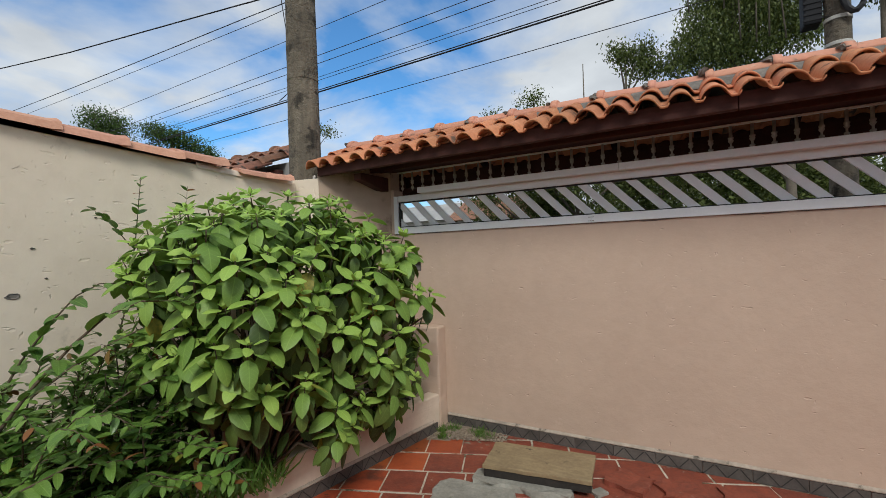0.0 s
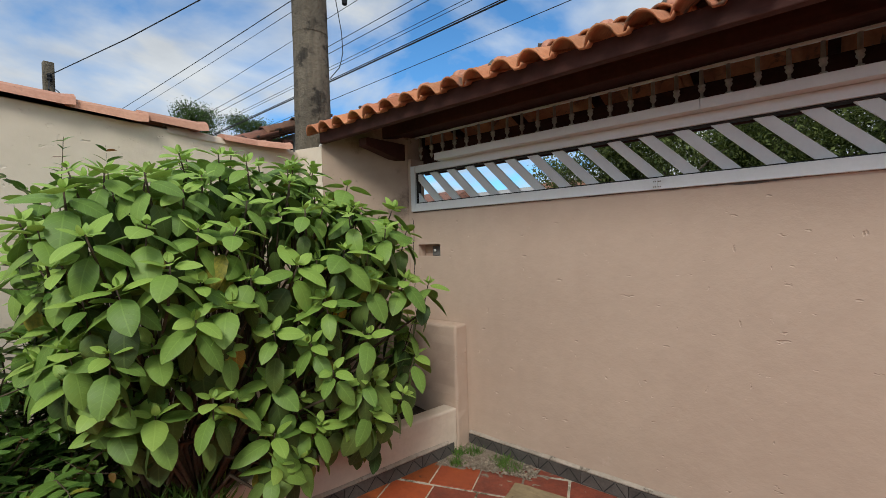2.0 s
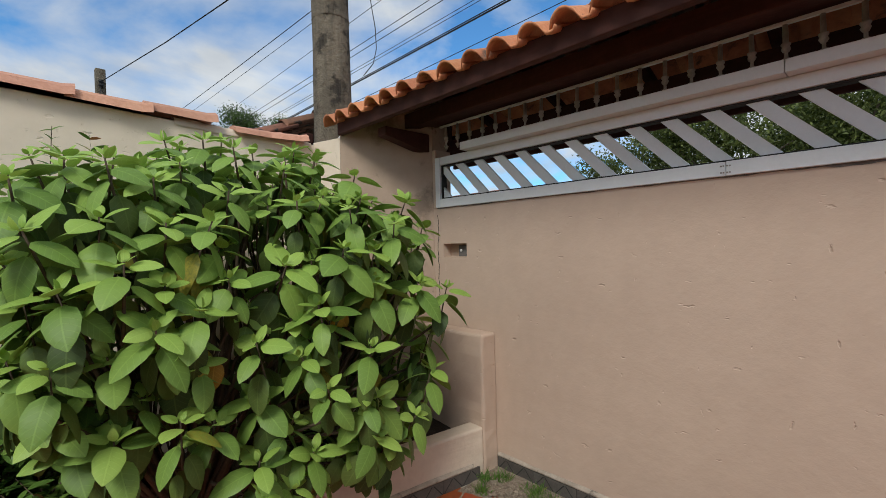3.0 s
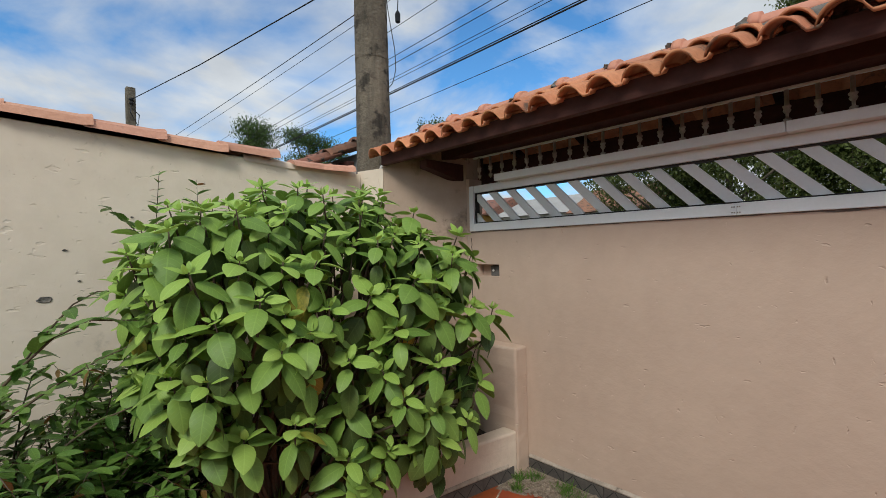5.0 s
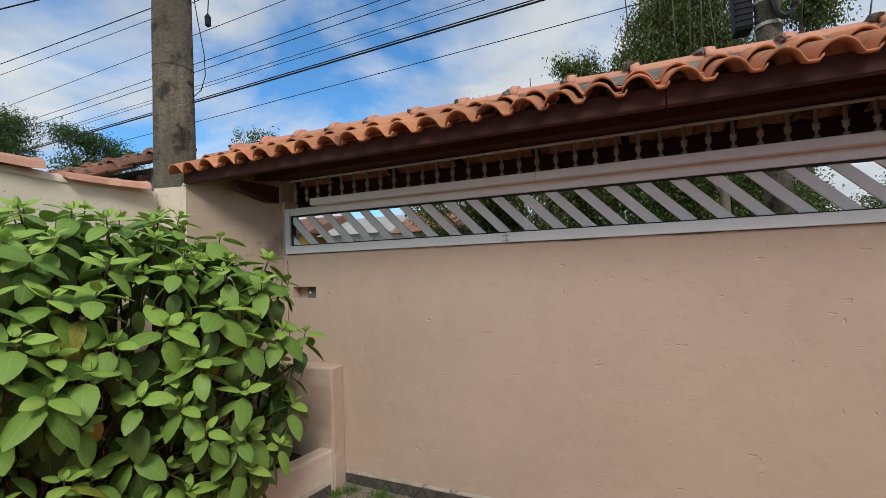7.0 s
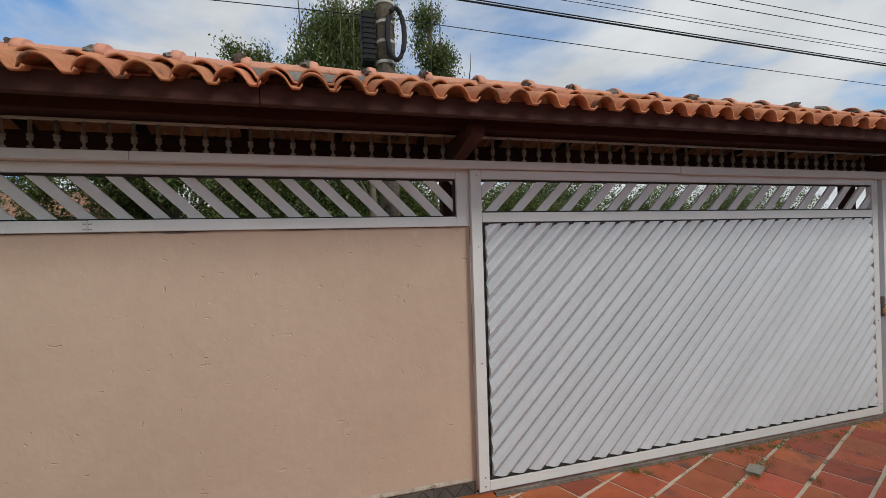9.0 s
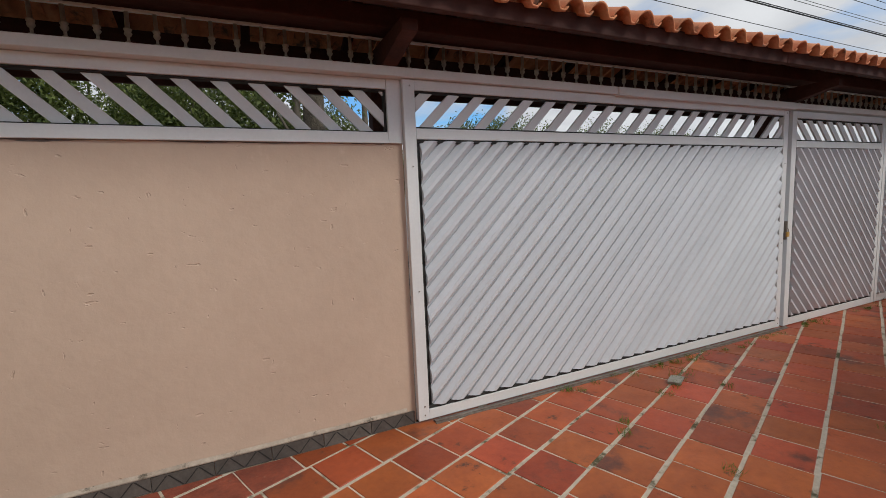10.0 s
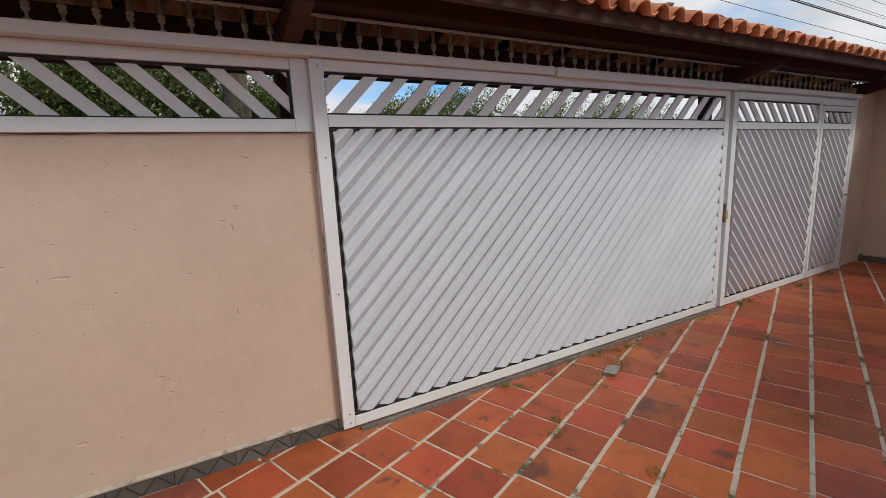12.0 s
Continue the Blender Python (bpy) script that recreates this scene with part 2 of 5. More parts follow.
M = {
    # grime stains over a darker base that holds the eave's shade
    "wall_grimy_shaded": surface("grimy_shaded_stucco", (0.50, 0.375, 0.285), (0.40, 0.295, 0.22), 1.4, 9, 0.92, 0.42, 9, 0.010, stain=(((0.24, 0.18, 0.135), 0.54, 2.2), ((0.17, 0.13, 0.10), 0.60, 7)), spec=0.25),
    "wall": surface("salmon_stucco", (0.575, 0.435, 0.335), (0.50, 0.372, 0.285), 1.1, 9, 0.92, 0.42, 9, 0.010, stain=((0.62, 0.48, 0.38), 0.63, 3.0), spec=0.25, dents=(((9, 9, 22), 0.675, 2.0, 0.35), ((26, 26, 11), 0.70, 2.4, -0.3))),
    "wall_side": surface("pale_stucco", (0.82, 0.70, 0.56), (0.72, 0.605, 0.475), 1.3, 9, 0.9, 0.35, 9, 0.012, stain=((0.50, 0.42, 0.33), 0.66, 2.2), dents=(((10, 10, 26), 0.64, 1.6, 0.0), ((30, 30, 14), 0.67, 2.2, 0.0))),
    "planter": surface("planter_plaster", (0.70, 0.585, 0.465), (0.60, 0.49, 0.385), 2.5, 25, 0.9, 0.5, 30, 0.005, stain=((0.20, 0.16, 0.13), 0.66, 5)),
    "alu": surface("painted_aluminium", (0.74, 0.75, 0.745), (0.66, 0.67, 0.665), 3, 60, 0.42, 0.05, 80, 0.001, stain=((0.42, 0.40, 0.37), 0.70, 9), spec=0.5),
    "blade": surface("painted_blade", (0.61, 0.635, 0.665), (0.55, 0.575, 0.605), 4, 50, 0.38, 0.05, 60, 0.001, spread=0.04, spec=0.5),
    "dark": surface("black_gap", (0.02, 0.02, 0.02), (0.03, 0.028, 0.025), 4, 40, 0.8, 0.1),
    "wood": surface("dark_stained_wood", (0.088, 0.033, 0.025), (0.040, 0.017, 0.013), 3, 30, 0.75, 0.35, 50, 0.003, streak=((2, 40, 40), 0.5), spec=0.2),
    "roof": surface("clay_roof_tile", (0.64, 0.28, 0.145), (0.47, 0.18, 0.09), 5, 40, 0.9, 0.5, 60, 0.003, spread=0.15, stain=(((0.13, 0.085, 0.06), 0.555, 5), ((0.34, 0.28, 0.21), 0.63, 24), ((0.06, 0.05, 0.04), 0.63, 15)), spec=0.2),
    "cap": surface("ridge_cap_clay", (0.60, 0.30, 0.21), (0.50, 0.23, 0.15), 6, 45, 0.9, 0.5, 60, 0.003, spread=0.10, stain=(((0.16, 0.12, 0.09), 0.60, 8), ((0.52, 0.42, 0.34), 0.64, 18)), spec=0.2),
    "roof_old": surface("weathered_roof_tile", (0.34, 0.15, 0.09), (0.16, 0.09, 0.065), 7, 50, 0.9, 0.4, 60, 0.003, spread=0.2, stain=((0.05, 0.045, 0.04), 0.52, 8)),
    "coping": surface("coping_tile", (0.62, 0.33, 0.225), (0.48, 0.235, 0.155), 5, 40, 0.85, 0.4, 60, 0.003, spread=0.14, stain=((0.15, 0.10, 0.08), 0.62, 7)),
    "mortar": surface("grey_mortar", (0.24, 0.215, 0.185), (0.10, 0.09, 0.08), 9, 40, 0.95, 0.8, 35, 0.01, stain=((0.07, 0.065, 0.055), 0.58, 8)),
    "floor": surface("terracotta_floor_tile", (0.43, 0.094, 0.030), (0.29, 0.060, 0.024), 4, 30, 0.42, 0.3, 45, 0.003, spread=0.27, stain=(((0.12, 0.042, 0.028), 0.56, 1.6), ((0.10, 0.045, 0.03), 0.60, 9), ((0.50, 0.36, 0.28), 0.70, 16)), spec=0.45),
    "grout": surface("pale_grout", (0.60, 0.525, 0.42), (0.40, 0.34, 0.26), 5, 40, 0.95, 0.8, 40, 0.008, stain=((0.085, 0.080, 0.040), 0.53, 5)),
    "lip": surface("dirty_mortar_lip", (0.50, 0.42, 0.34), (0.30, 0.25, 0.20), 6, 40, 0.95, 0.6, 40, 0.006, stain=((0.10, 0.085, 0.065), 0.54, 9)),
    "box_grey": surface("grey_box_plastic", (0.16, 0.15, 0.14), (0.10, 0.095, 0.09), 9, 60, 0.6, 0.1),
    "floor_worn": surface("worn_red_tile", (0.30, 0.075, 0.042), (0.16, 0.045, 0.030), 8, 40, 0.55, 0.6, 40, 0.006, stain=((0.42, 0.33, 0.26), 0.63, 11)),
    "skirt": surface("grey_skirting_tile", (0.135, 0.118, 0.105), (0.07, 0.062, 0.055), 7, 60, 0.6, 0.2, 60, 0.002, spread=0.15),
    "skirt_line": surface("black_skirting_pattern", (0.02, 0.02, 0.02), (0.035, 0.033, 0.03), 9, 60, 0.6, 0.2),
    "pole": surface("weathered_concrete_pole", (0.25, 0.21, 0.155), (0.085, 0.07, 0.052), 3, 26, 0.95, 1.0, 30, 0.025, stain=(((0.36, 0.31, 0.24), 0.64, 3), ((0.03, 0.026, 0.021), 0.51, 6)), streak=((16, 16, 1.1), 0.85)),
    "spindle": surface("bronze_spindle", (0.50, 0.44, 0.37), (0.34, 0.29, 0.235), 20, 90, 0.5, 0.2, 90, 0.001),
    "flatbar": surface("flat_bar", (0.70, 0.68, 0.64), (0.58, 0.56, 0.52), 8, 50, 0.5, 0.1),
    "soil": surface("planter_soil", (0.06, 0.042, 0.028), (0.03, 0.022, 0.016), 8, 60, 0.98, 1.0, 40, 0.02),
    "stem": surface("bark_stem", (0.13, 0.095, 0.06), (0.07, 0.05, 0.033), 15, 80, 0.9, 0.5, 90, 0.002),
    "trunk": surface("tree_bark", (0.20, 0.165, 0.125), (0.09, 0.075, 0.058), 3, 20, 0.95, 0.8, 12, 0.02, streak=((4, 4, 0.6), 0.5)),
    "board": surface("weathered_board", (0.36, 0.27, 0.15), (0.24, 0.175, 0.10), 5, 40, 0.9, 0.6, 40, 0.004, stain=((0.05, 0.04, 0.03), 0.62, 9), streak=((4, 40, 40), 0.3)),
    "board_edge": surface("rotten_board_edge", (0.045, 0.038, 0.032), (0.02, 0.018, 0.016), 8, 60, 0.95, 0.8, 60, 0.006, streak=((2, 2, 60), 0.5)),
    "slab": surface("broken_concrete", (0.36, 0.34, 0.29), (0.22, 0.21, 0.18), 5, 40, 0.95, 0.8, 40, 0.006, stain=((0.12, 0.13, 0.07), 0.6, 7)),
    "gravel": surface("rubble", (0.34, 0.28, 0.21), (0.17, 0.13, 0.095), 30, 120, 0.95, 0.9, 90, 0.008, spread=0.3),
    "cable": surface("black_cable", (0.012, 0.012, 0.014), (0.02, 0.02, 0.022), 5, 50, 0.6, 0.1),
    "plastic": surface("black_plastic", (0.012, 0.012, 0.014), (0.02, 0.02, 0.022), 9, 60, 0.7, 0.1, spec=0.2),
    "band": surface("pale_strap", (0.55, 0.53, 0.48), (0.42, 0.40, 0.36), 9, 60, 0.7, 0.1),
    "street": surface("asphalt", (0.055, 0.052, 0.05), (0.04, 0.038, 0.036), 1, 60, 0.9, 0.5, 90, 0.004),
    "earth": surface("grassy_earth", (0.07, 0.085, 0.03), (0.10, 0.08, 0.045), 0.6, 12, 0.98, 0.8, 20, 0.02),
    "ochre": surface("ochre_house_paint", (0.62, 0.38, 0.10), (0.54, 0.33, 0.09), 0.8, 9, 0.9, 0.2, 12),
    "white": surface("white_house_paint", (0.72, 0.71, 0.68), (0.62, 0.61, 0.57), 0.8, 9, 0.9, 0.2, 12, stain=((0.4, 0.38, 0.34), 0.62, 1.5)),
    "grey": surface("grey_render", (0.40, 0.39, 0.37), (0.30, 0.29, 0.28), 0.8, 9, 0.9, 0.3, 12),
    "window": surface("dark_window", (0.03, 0.035, 0.04), (0.05, 0.055, 0.06), 1, 8, 0.2, 0.02),
    "steel": surface("worn_steel", (0.30, 0.27, 0.24), (0.16, 0.13, 0.11), 20, 90, 0.5, 0.2, metal=0.7),
    "leaf": leafy("bush_leaf", (0.275, 0.415, 0.080), (0.145, 0.25, 0.048), 0.008, 0.5, 0.16, 0.18),
    "tip": leafy("young_leaf", (0.40, 0.56, 0.115), (0.28, 0.43, 0.078), 0.0, 0.5, 0.14, 0.2),
    # older leaves: part age, part the bush's inner shade put into the colour
    "old": leafy("old_shaded_leaf", (0.155, 0.225, 0.048), (0.045, 0.080, 0.020), 0.10, 0.55, 0.15, 0.1),
    "withered": leafy("withered_leaf", (0.52, 0.34, 0.04), (0.34, 0.20, 0.03), 0.0, 0.7, 0.25, 0.2),
    "vine": leafy("shrub_leaf", (0.20, 0.33, 0.06), (0.065, 0.14, 0.028), 0.008, 0.32, 0.25, 0.2),
    "red_leaf": leafy("reddish_leaf", (0.30, 0.10, 0.04), (0.20, 0.13, 0.035), 0.2, 0.35, 0.2, 0.3),
    "grass": leafy("grass_blade", (0.17, 0.30, 0.05), (0.08, 0.16, 0.03), 0.02, 0.5, 0.0, 0.3),
    "tree": leafy("tree_foliage", (0.205, 0.245, 0.060), (0.045, 0.070, 0.020), 0.0, 0.5, 0.0, 0.3),
    "tree2": leafy("ivy_foliage", (0.125, 0.205, 0.04), (0.03, 0.06, 0.015), 0.0, 0.5, 0.0, 0.25),
}


# ---- building helpers ----
def finish(bm, smooth=False):
    me = bpy.data.meshes.new("mesh")
    bmesh.ops.recalc_face_normals(bm, faces=bm.faces)
    bm.to_mesh(me)
    bm.free()
    if smooth:
        for p in me.polygons:
            p.use_smooth = True
    return me


def part(name, bm, material, parent=None, label="", smooth=False):
    """One mesh object, of a bmesh or of a mesh that is shared."""
    me = finish(bm, smooth) if isinstance(bm, bmesh.types.BMesh) else bm
    if not me.materials:
        me.materials.append(material)
    ob = new(name, me)
    if parent:
        ob.parent = parent
    if label:
        ob["label"] = label
    return ob


def holder(name, label, category, group="", kind="", at=(0, 0, 0)):
    ob = new(name)
    ob.empty_display_size = 0.05
    ob.location = at
    return tagged(ob, label, category, group, kind)


def box(x0, x1, y0, y1, z0, z1, bevel=0.0, bm=None):
    own = bmesh.new()
    r = bmesh.ops.create_cube(own, size=1.0)
    for v in own.verts:
        v.co = Vector(((x0 + x1) / 2 + v.co.x * (x1 - x0), (y0 + y1) / 2 + v.co.y * (y1 - y0), (z0 + z1) / 2 + v.co.z * (z1 - z0)))
    if bevel:
        bmesh.ops.bevel(own, geom=own.edges[:], offset=bevel, segments=2, profile=0.5, affect="EDGES")
    if bm is None:
        return own
    me = bpy.data.meshes.new("t")
    own.to_mesh(me); own.free()
    bm.from_mesh(me)
    bpy.data.meshes.remove(me)
    return bm


def prism(poly, z0, z1, bm=None):
    """An upright prism on a plan polygon; z0 and z1 may be lists, corner by corner."""
    bm = bm or bmesh.new()
    k = len(poly)
    lo = z0 if isinstance(z0, (list, tuple)) else [z0] * k
    hi = z1 if isinstance(z1, (list, tuple)) else [z1] * k
    a = [bm.verts.new((x, y, z)) for (x, y), z in zip(poly, lo)]
    c = [bm.verts.new((x, y, z)) for (x, y), z in zip(poly, hi)]
    bm.faces.new(a[::-1]); bm.faces.new(c)
    for i in range(k):
        bm.faces.new((a[i], a[(i + 1) % k], c[(i + 1) % k], c[i]))
    return bm


def lathe(profile, seg=10, bm=None, at=(0, 0, 0)):
    bm = bm or bmesh.new()
    rings = []
    for r, z in profile:
        rings.append([bm.verts.new((at[0] + r * math.cos(2 * math.pi * i / seg), at[1] + r * math.sin(2 * math.pi * i / seg), at[2] + z)) for i in range(seg)])
    for a, c in zip(rings, rings[1:]):
        for i in range(seg):
            bm.faces.new((a[i], a[(i + 1) % seg], c[(i + 1) % seg], c[i]))
    bm.faces.new(rings[0][::-1]); bm.faces.new(rings[-1])
    return bm


def tube(points, radii, seg=6, bm=None):
    """A round limb along points."""
    bm = bm or bmesh.new()
    pts = [Vector(p) for p in points]
    if isinstance(radii, (int, float)):
        radii = [radii] * len(pts)
    rings = []
    for i, p in enumerate(pts):
        d = (pts[min(i + 1, len(pts) - 1)] - pts[max(i - 1, 0)]).normalized()
        u = d.orthogonal().normalized() if abs(d.z) > 0.9 else d.cross(Vector((0, 0, 1))).normalized()
        w = d.cross(u)
        rings.append([bm.verts.new(p + radii[i] * (u * math.cos(2 * math.pi * k / seg) + w * math.sin(2 * math.pi * k / seg))) for k in range(seg)])
    for a, c in zip(rings, rings[1:]):
        for k in range(seg):
            bm.faces.new((a[k], a[(k + 1) % seg], c[(k + 1) % seg], c[k]))
    bm.faces.new(rings[0][::-1]); bm.faces.new(rings[-1])
    return bm


def clip(poly, a, c, d):
    """The part of a polygon of pairs where a*x + c*y <= d."""
    out = []
    for i in range(len(poly)):
        p, q = poly[i], poly[(i + 1) % len(poly)]
        fp, fq = a * p[0] + c * p[1] - d, a * q[0] + c * q[1] - d
        if fp <= 0:
            out.append(p)
        if fp * fq < 0:
            t = fp / (fp - fq)
            out.append((p[0] + t * (q[0] - p[0]), p[1] + t * (q[1] - p[1])))
    return out


def leaf_shape(rows=5, width=0.62, fold=0.10, droop=0.22, tooth=0.0, curl=0.0):
    """Vertices, faces and uv of a leaf one long, along x, folded at its midrib, drooping, its margins curling down."""
    vs, uv, fs = [], [], []
    cols = (-1, -0.55, 0, 0.55, 1) if curl else (-1, 0, 1)
    k = len(cols)
    for i in range(rows + 1):
        t = i / rows
        w = width * 0.5 * 2.26 * (t + 0.012) ** 0.5 * (1 - t) ** 0.7 + 0.008
        if i == rows:
            w = 0.02
        w *= 1 + (tooth if i % 2 else -tooth)
        z = -droop * t * t
        for s in cols:
            vs.append((t, s * w, z + fold * abs(s) * w * 1.5 - curl * w * s * s))
            uv.append((t, 0.5 + 0.5 * s * (w / (width * 0.5))))
    for i in range(rows):
        for j in range(k - 1):
            a = i * k + j
            fs.append((a, a + 1, a + k + 1, a + k))
    return np.array(vs), fs, uv


def joined(shape, mats, name="mesh"):
    """One mesh of many copies of a shape, each at its own 4 x 4 matrix."""
    vs, fs, uv = shape
    k = len(vs)
    hom = np.c_[vs, np.ones(k)]
    co = np.concatenate([(hom @ np.array(m).T)[:, :3] for m in mats])
    faces = [tuple(i + j * k for i in f) for j in range(len(mats)) for f in fs]
    me = bpy.data.meshes.new(name)
    me.from_pydata(co.tolist(), [], faces)
    lay = me.uv_layers.new(name="UVMap")
    idx = np.array([i % k for f in faces for i in f])
    lay.data.foreach_set("uv", np.array(uv)[idx].ravel())
    for p in me.polygons:
        p.use_smooth = True
    return me


def aim(p, d, size, up=(0, 0, 1), roll=0.0, wide=1.0):
    """A pose at p whose x axis runs along d, with its z axis near up."""
    x = Vector(d).normalized()
    z = Vector(up) - x * x.dot(Vector(up))
    z = z.normalized() if z.length > 1e-3 else x.orthogonal().normalized()
    y = z.cross(x)
    m = Matrix((x, y, z)).transposed().to_4x4()
    return Matrix.Translation(p) @ m @ Matrix.Rotation(roll, 4, "X") @ Matrix.Diagonal((size, size * wide, size, 1))


# ---- ground and walls ----
def structure(name, bm, material, label, category, smooth=False):
    return tagged(part(name, bm, material, smooth=smooth), label, category, kind="structure")


PL = 0.165  # the planter's edge leans this much off the square


def planter_x(y):
    return PL * (y + 0.15)


structure("ground", box(-300, 300, -300, 300, -0.42, -0.12), M["earth"], "grassy earth sheet around the plot", "ground")
structure("road", box(-80, 80, 3.4, 9.5, -0.118, -0.10), M["street"], "grey asphalt street beyond the wall", "road")
structure("pavement", box(-80, 80, 0.22, 3.2, -0.118, -0.02, 0.01), M["slab"], "worn concrete pavement outside the wall", "pavement")
floor = structure("floor", box(-1.4, 11.4, -7, 0.0, -0.119, -0.004), M["grout"], "terracotta tiled yard floor with pale worn grout", "floor")

wall_front = structure("wall_front", box(-0.60, 3.612, 0.0, 0.16, -0.05, 1.845), M["wall"], "salmon stucco boundary wall with scuffed plaster", "wall")
# the switch box recess is a niche through the front skin
niche = box(-0.50, -0.255, -0.05, 0.085, 1.465, 1.565)
cutter = new("cutter", finish(niche))
mod = wall_front.modifiers.new("niche", "BOOLEAN")
mod.object, mod.solver = cutter, "EXACT"
dg = bpy.context.evaluated_depsgraph_get()
cut_mesh = bpy.data.meshes.new_from_object(wall_front.evaluated_get(dg))
wall_front.modifiers.clear()
wall_front.data = cut_mesh
bpy.data.objects.remove(cutter)

structure("wall_jamb", prism([(-0.60, 0.0), (-0.565, 0.0), (-0.565, 0.16), (-0.60, 0.16)], 1.847, 2.30), M["wall"], "narrow salmon wall end beside the railing", "wall")
# its darker stucco carries eave shade as well as grime
structure("wall_corner", prism([(-1.065, -0.545), (-0.602, -0.001), (-0.602, 0.16), (-1.19, -0.44)], -0.05, [2.50, 2.70, 2.76, 2.52]), M["wall_grimy_shaded"], "slanting grimy salmon corner wall, coloured darker for shade under the tiled eave", "wall")
structure("wall_pillar", prism([(-1.342, -0.624), (-1.068, -0.546), (-1.10, -0.49), (-1.355, -0.583)], -0.05, 2.41), M["wall_side"], "pale plaster pillar at the corner below the pole", "wall")
structure("wall_left", prism([(-1.30, -0.63), (-1.44, -0.66), (-1.44, -7), (-1.30, -7), (-1.30, -2.8), (-1.30, -1.35)], -0.05, [2.38, 2.38, 2.66, 2.66, 2.50, 2.395]), M["wall_side"], "pale stucco side wall with small holes and stains", "wall")
structure("wall_jamb_right", box(10.62, 11.3, 0.0, 0.16, -0.05, 2.38), M["wall"], "salmon wall end beside the pedestrian gate", "wall")
structure("wall_right", box(11.3, 11.46, -7, 0.16, -0.05, 2.42), M["wall"], "salmon stucco side wall in warm light", "wall")
structure("wall_back", box(-1.44, 6.1, -7.16, -7.0, -0.05, 2.66), M["wall"], "plain salmon wall closing the yard", "wall")
# wall and slab are unseen, added so their shadow darkens the right floor
structure("wall_house", prism([(6.1, -4.85), (8.5, -3.35), (11.3, -3.35), (11.3, -7), (6.1, -7)], -0.05, 2.60), M["white"], "plain rendered wall, unseen, added under the shade slab", "wall")
structure("ceiling_eave", prism([(5.7, -4.60), (8.3, -2.95), (11.46, -2.95), (11.46, -7.1), (5.7, -7.1)], 2.604, 2.72), M["white"], "plain unseen slab added to shade the right of the floor", "ceiling")

def worn(bm, offset=0.016, rough=0.005):
    """Rounded and slightly uneven plaster edges."""
    bmesh.ops.bevel(bm, geom=bm.edges[:], offset=offset, segments=3, profile=0.5, affect="EDGES")
    bmesh.ops.subdivide_edges(bm, edges=[e for e in bm.edges if e.calc_length() > 0.12], cuts=14, use_grid_fill=True)
    for v in bm.verts:
        v.co += rough * Vector((noise.noise(v.co * 13), noise.noise(v.co * 13 + Vector((7, 0, 0))), noise.noise(v.co * 11 + Vector((0, 5, 0)))))
    return bm


# planter: retaining wall, soil, and the thickened wall above it
structure("wall_planter", worn(prism([(planter_x(-0.152), -0.152), (planter_x(-5), -5), (planter_x(-5) - 0.13, -5), (planter_x(-0.152) - 0.13, -0.152)], -0.05, 0.33)), M["planter"], "low plastered planter wall, cracked and stained", "wall")
structure("wall_ledge", worn(prism([(0.0, -0.15), (0.0, -0.002), (-0.598, -0.002), (-0.72, -0.15)], -0.05, 0.945), 0.02, 0.007), M["wall"], "salmon plastered ledge above the planter", "wall")
soil_bm = bmesh.new()
sg = []
for i in range(13):
    row = []
    for j in range(30):
        y = -0.155 - 4.8 * j / 29
        x = -1.298 + (planter_x(y) - 0.132 + 1.298) * i / 12
        row.append(soil_bm.verts.new((x, y, 0.25 + 0.06 * noise.noise((x * 3, y * 3, 0)))))
    sg.append(row)
for i in range(12):
    for j in range(29):
        soil_bm.faces.new((sg[i][j], sg[i + 1][j], sg[i + 1][j + 1], sg[i][j + 1]))
tagged(part("planter_soil", soil_bm, M["soil"], smooth=True), "dark damp soil in the planter", "soil", kind="structure")

# ---- switch box in its niche ----
sw = holder("switch_box", "small grey electric box set in a wall niche", "switch box", at=(-0.34, 0.08, 1.467))
part("case", box(-0.045, 0.055, -0.03, 0.003, 0.0, 0.085, 0.004), M["box_grey"], sw)
part("button", lathe([(0.011, 0), (0.011, 0.004), (0.007, 0.007)], 8), M["flatbar"], sw).matrix_local = Matrix.Translation((-0.012, -0.036, 0.045)) @ Matrix.Rotation(radians(90), 4, "X")


# ---- railing over the wall, header, gates ----
def member(name, x0, x1, y0, y1, z0, z1, parent, material="alu"):
    return part(name, box(x0, x1, y0, y1, z0, z1, 0.003), M[material], parent)


def slats(parent, x0, x1, z0, z1, lean, pitch, wide=0.085, y0=0.012, y1=0.03, first=0.03):
    """Slanting flat slats in an opening; lean: how far the top lies to the right of the foot."""
    x = x0 - abs(lean) + first
    while x < x1 + abs(lean):
        foot = [(x, z0), (x + wide, z0), (x + wide + lean, z1), (x + lean, z1)]
        p = clip(clip(foot, 1, 0, x1), -1, 0, -x0)
        x += pitch
        if len(p) < 3 or max(q[0] for q in p) - min(q[0] for q in p) < 0.015:
            continue
        bm = bmesh.new()
        a = [bm.verts.new((u, y0, v)) for u, v in p]
        c = [bm.verts.new((u, y1, v)) for u, v in p]
        bm.faces.new(a); bm.faces.new(c[::-1])
        for i in range(len(p)):
            bm.faces.new((a[i], c[i], c[(i + 1) % len(p)], a[(i + 1) % len(p)]))
        part("slat", bm, M["alu"], parent)


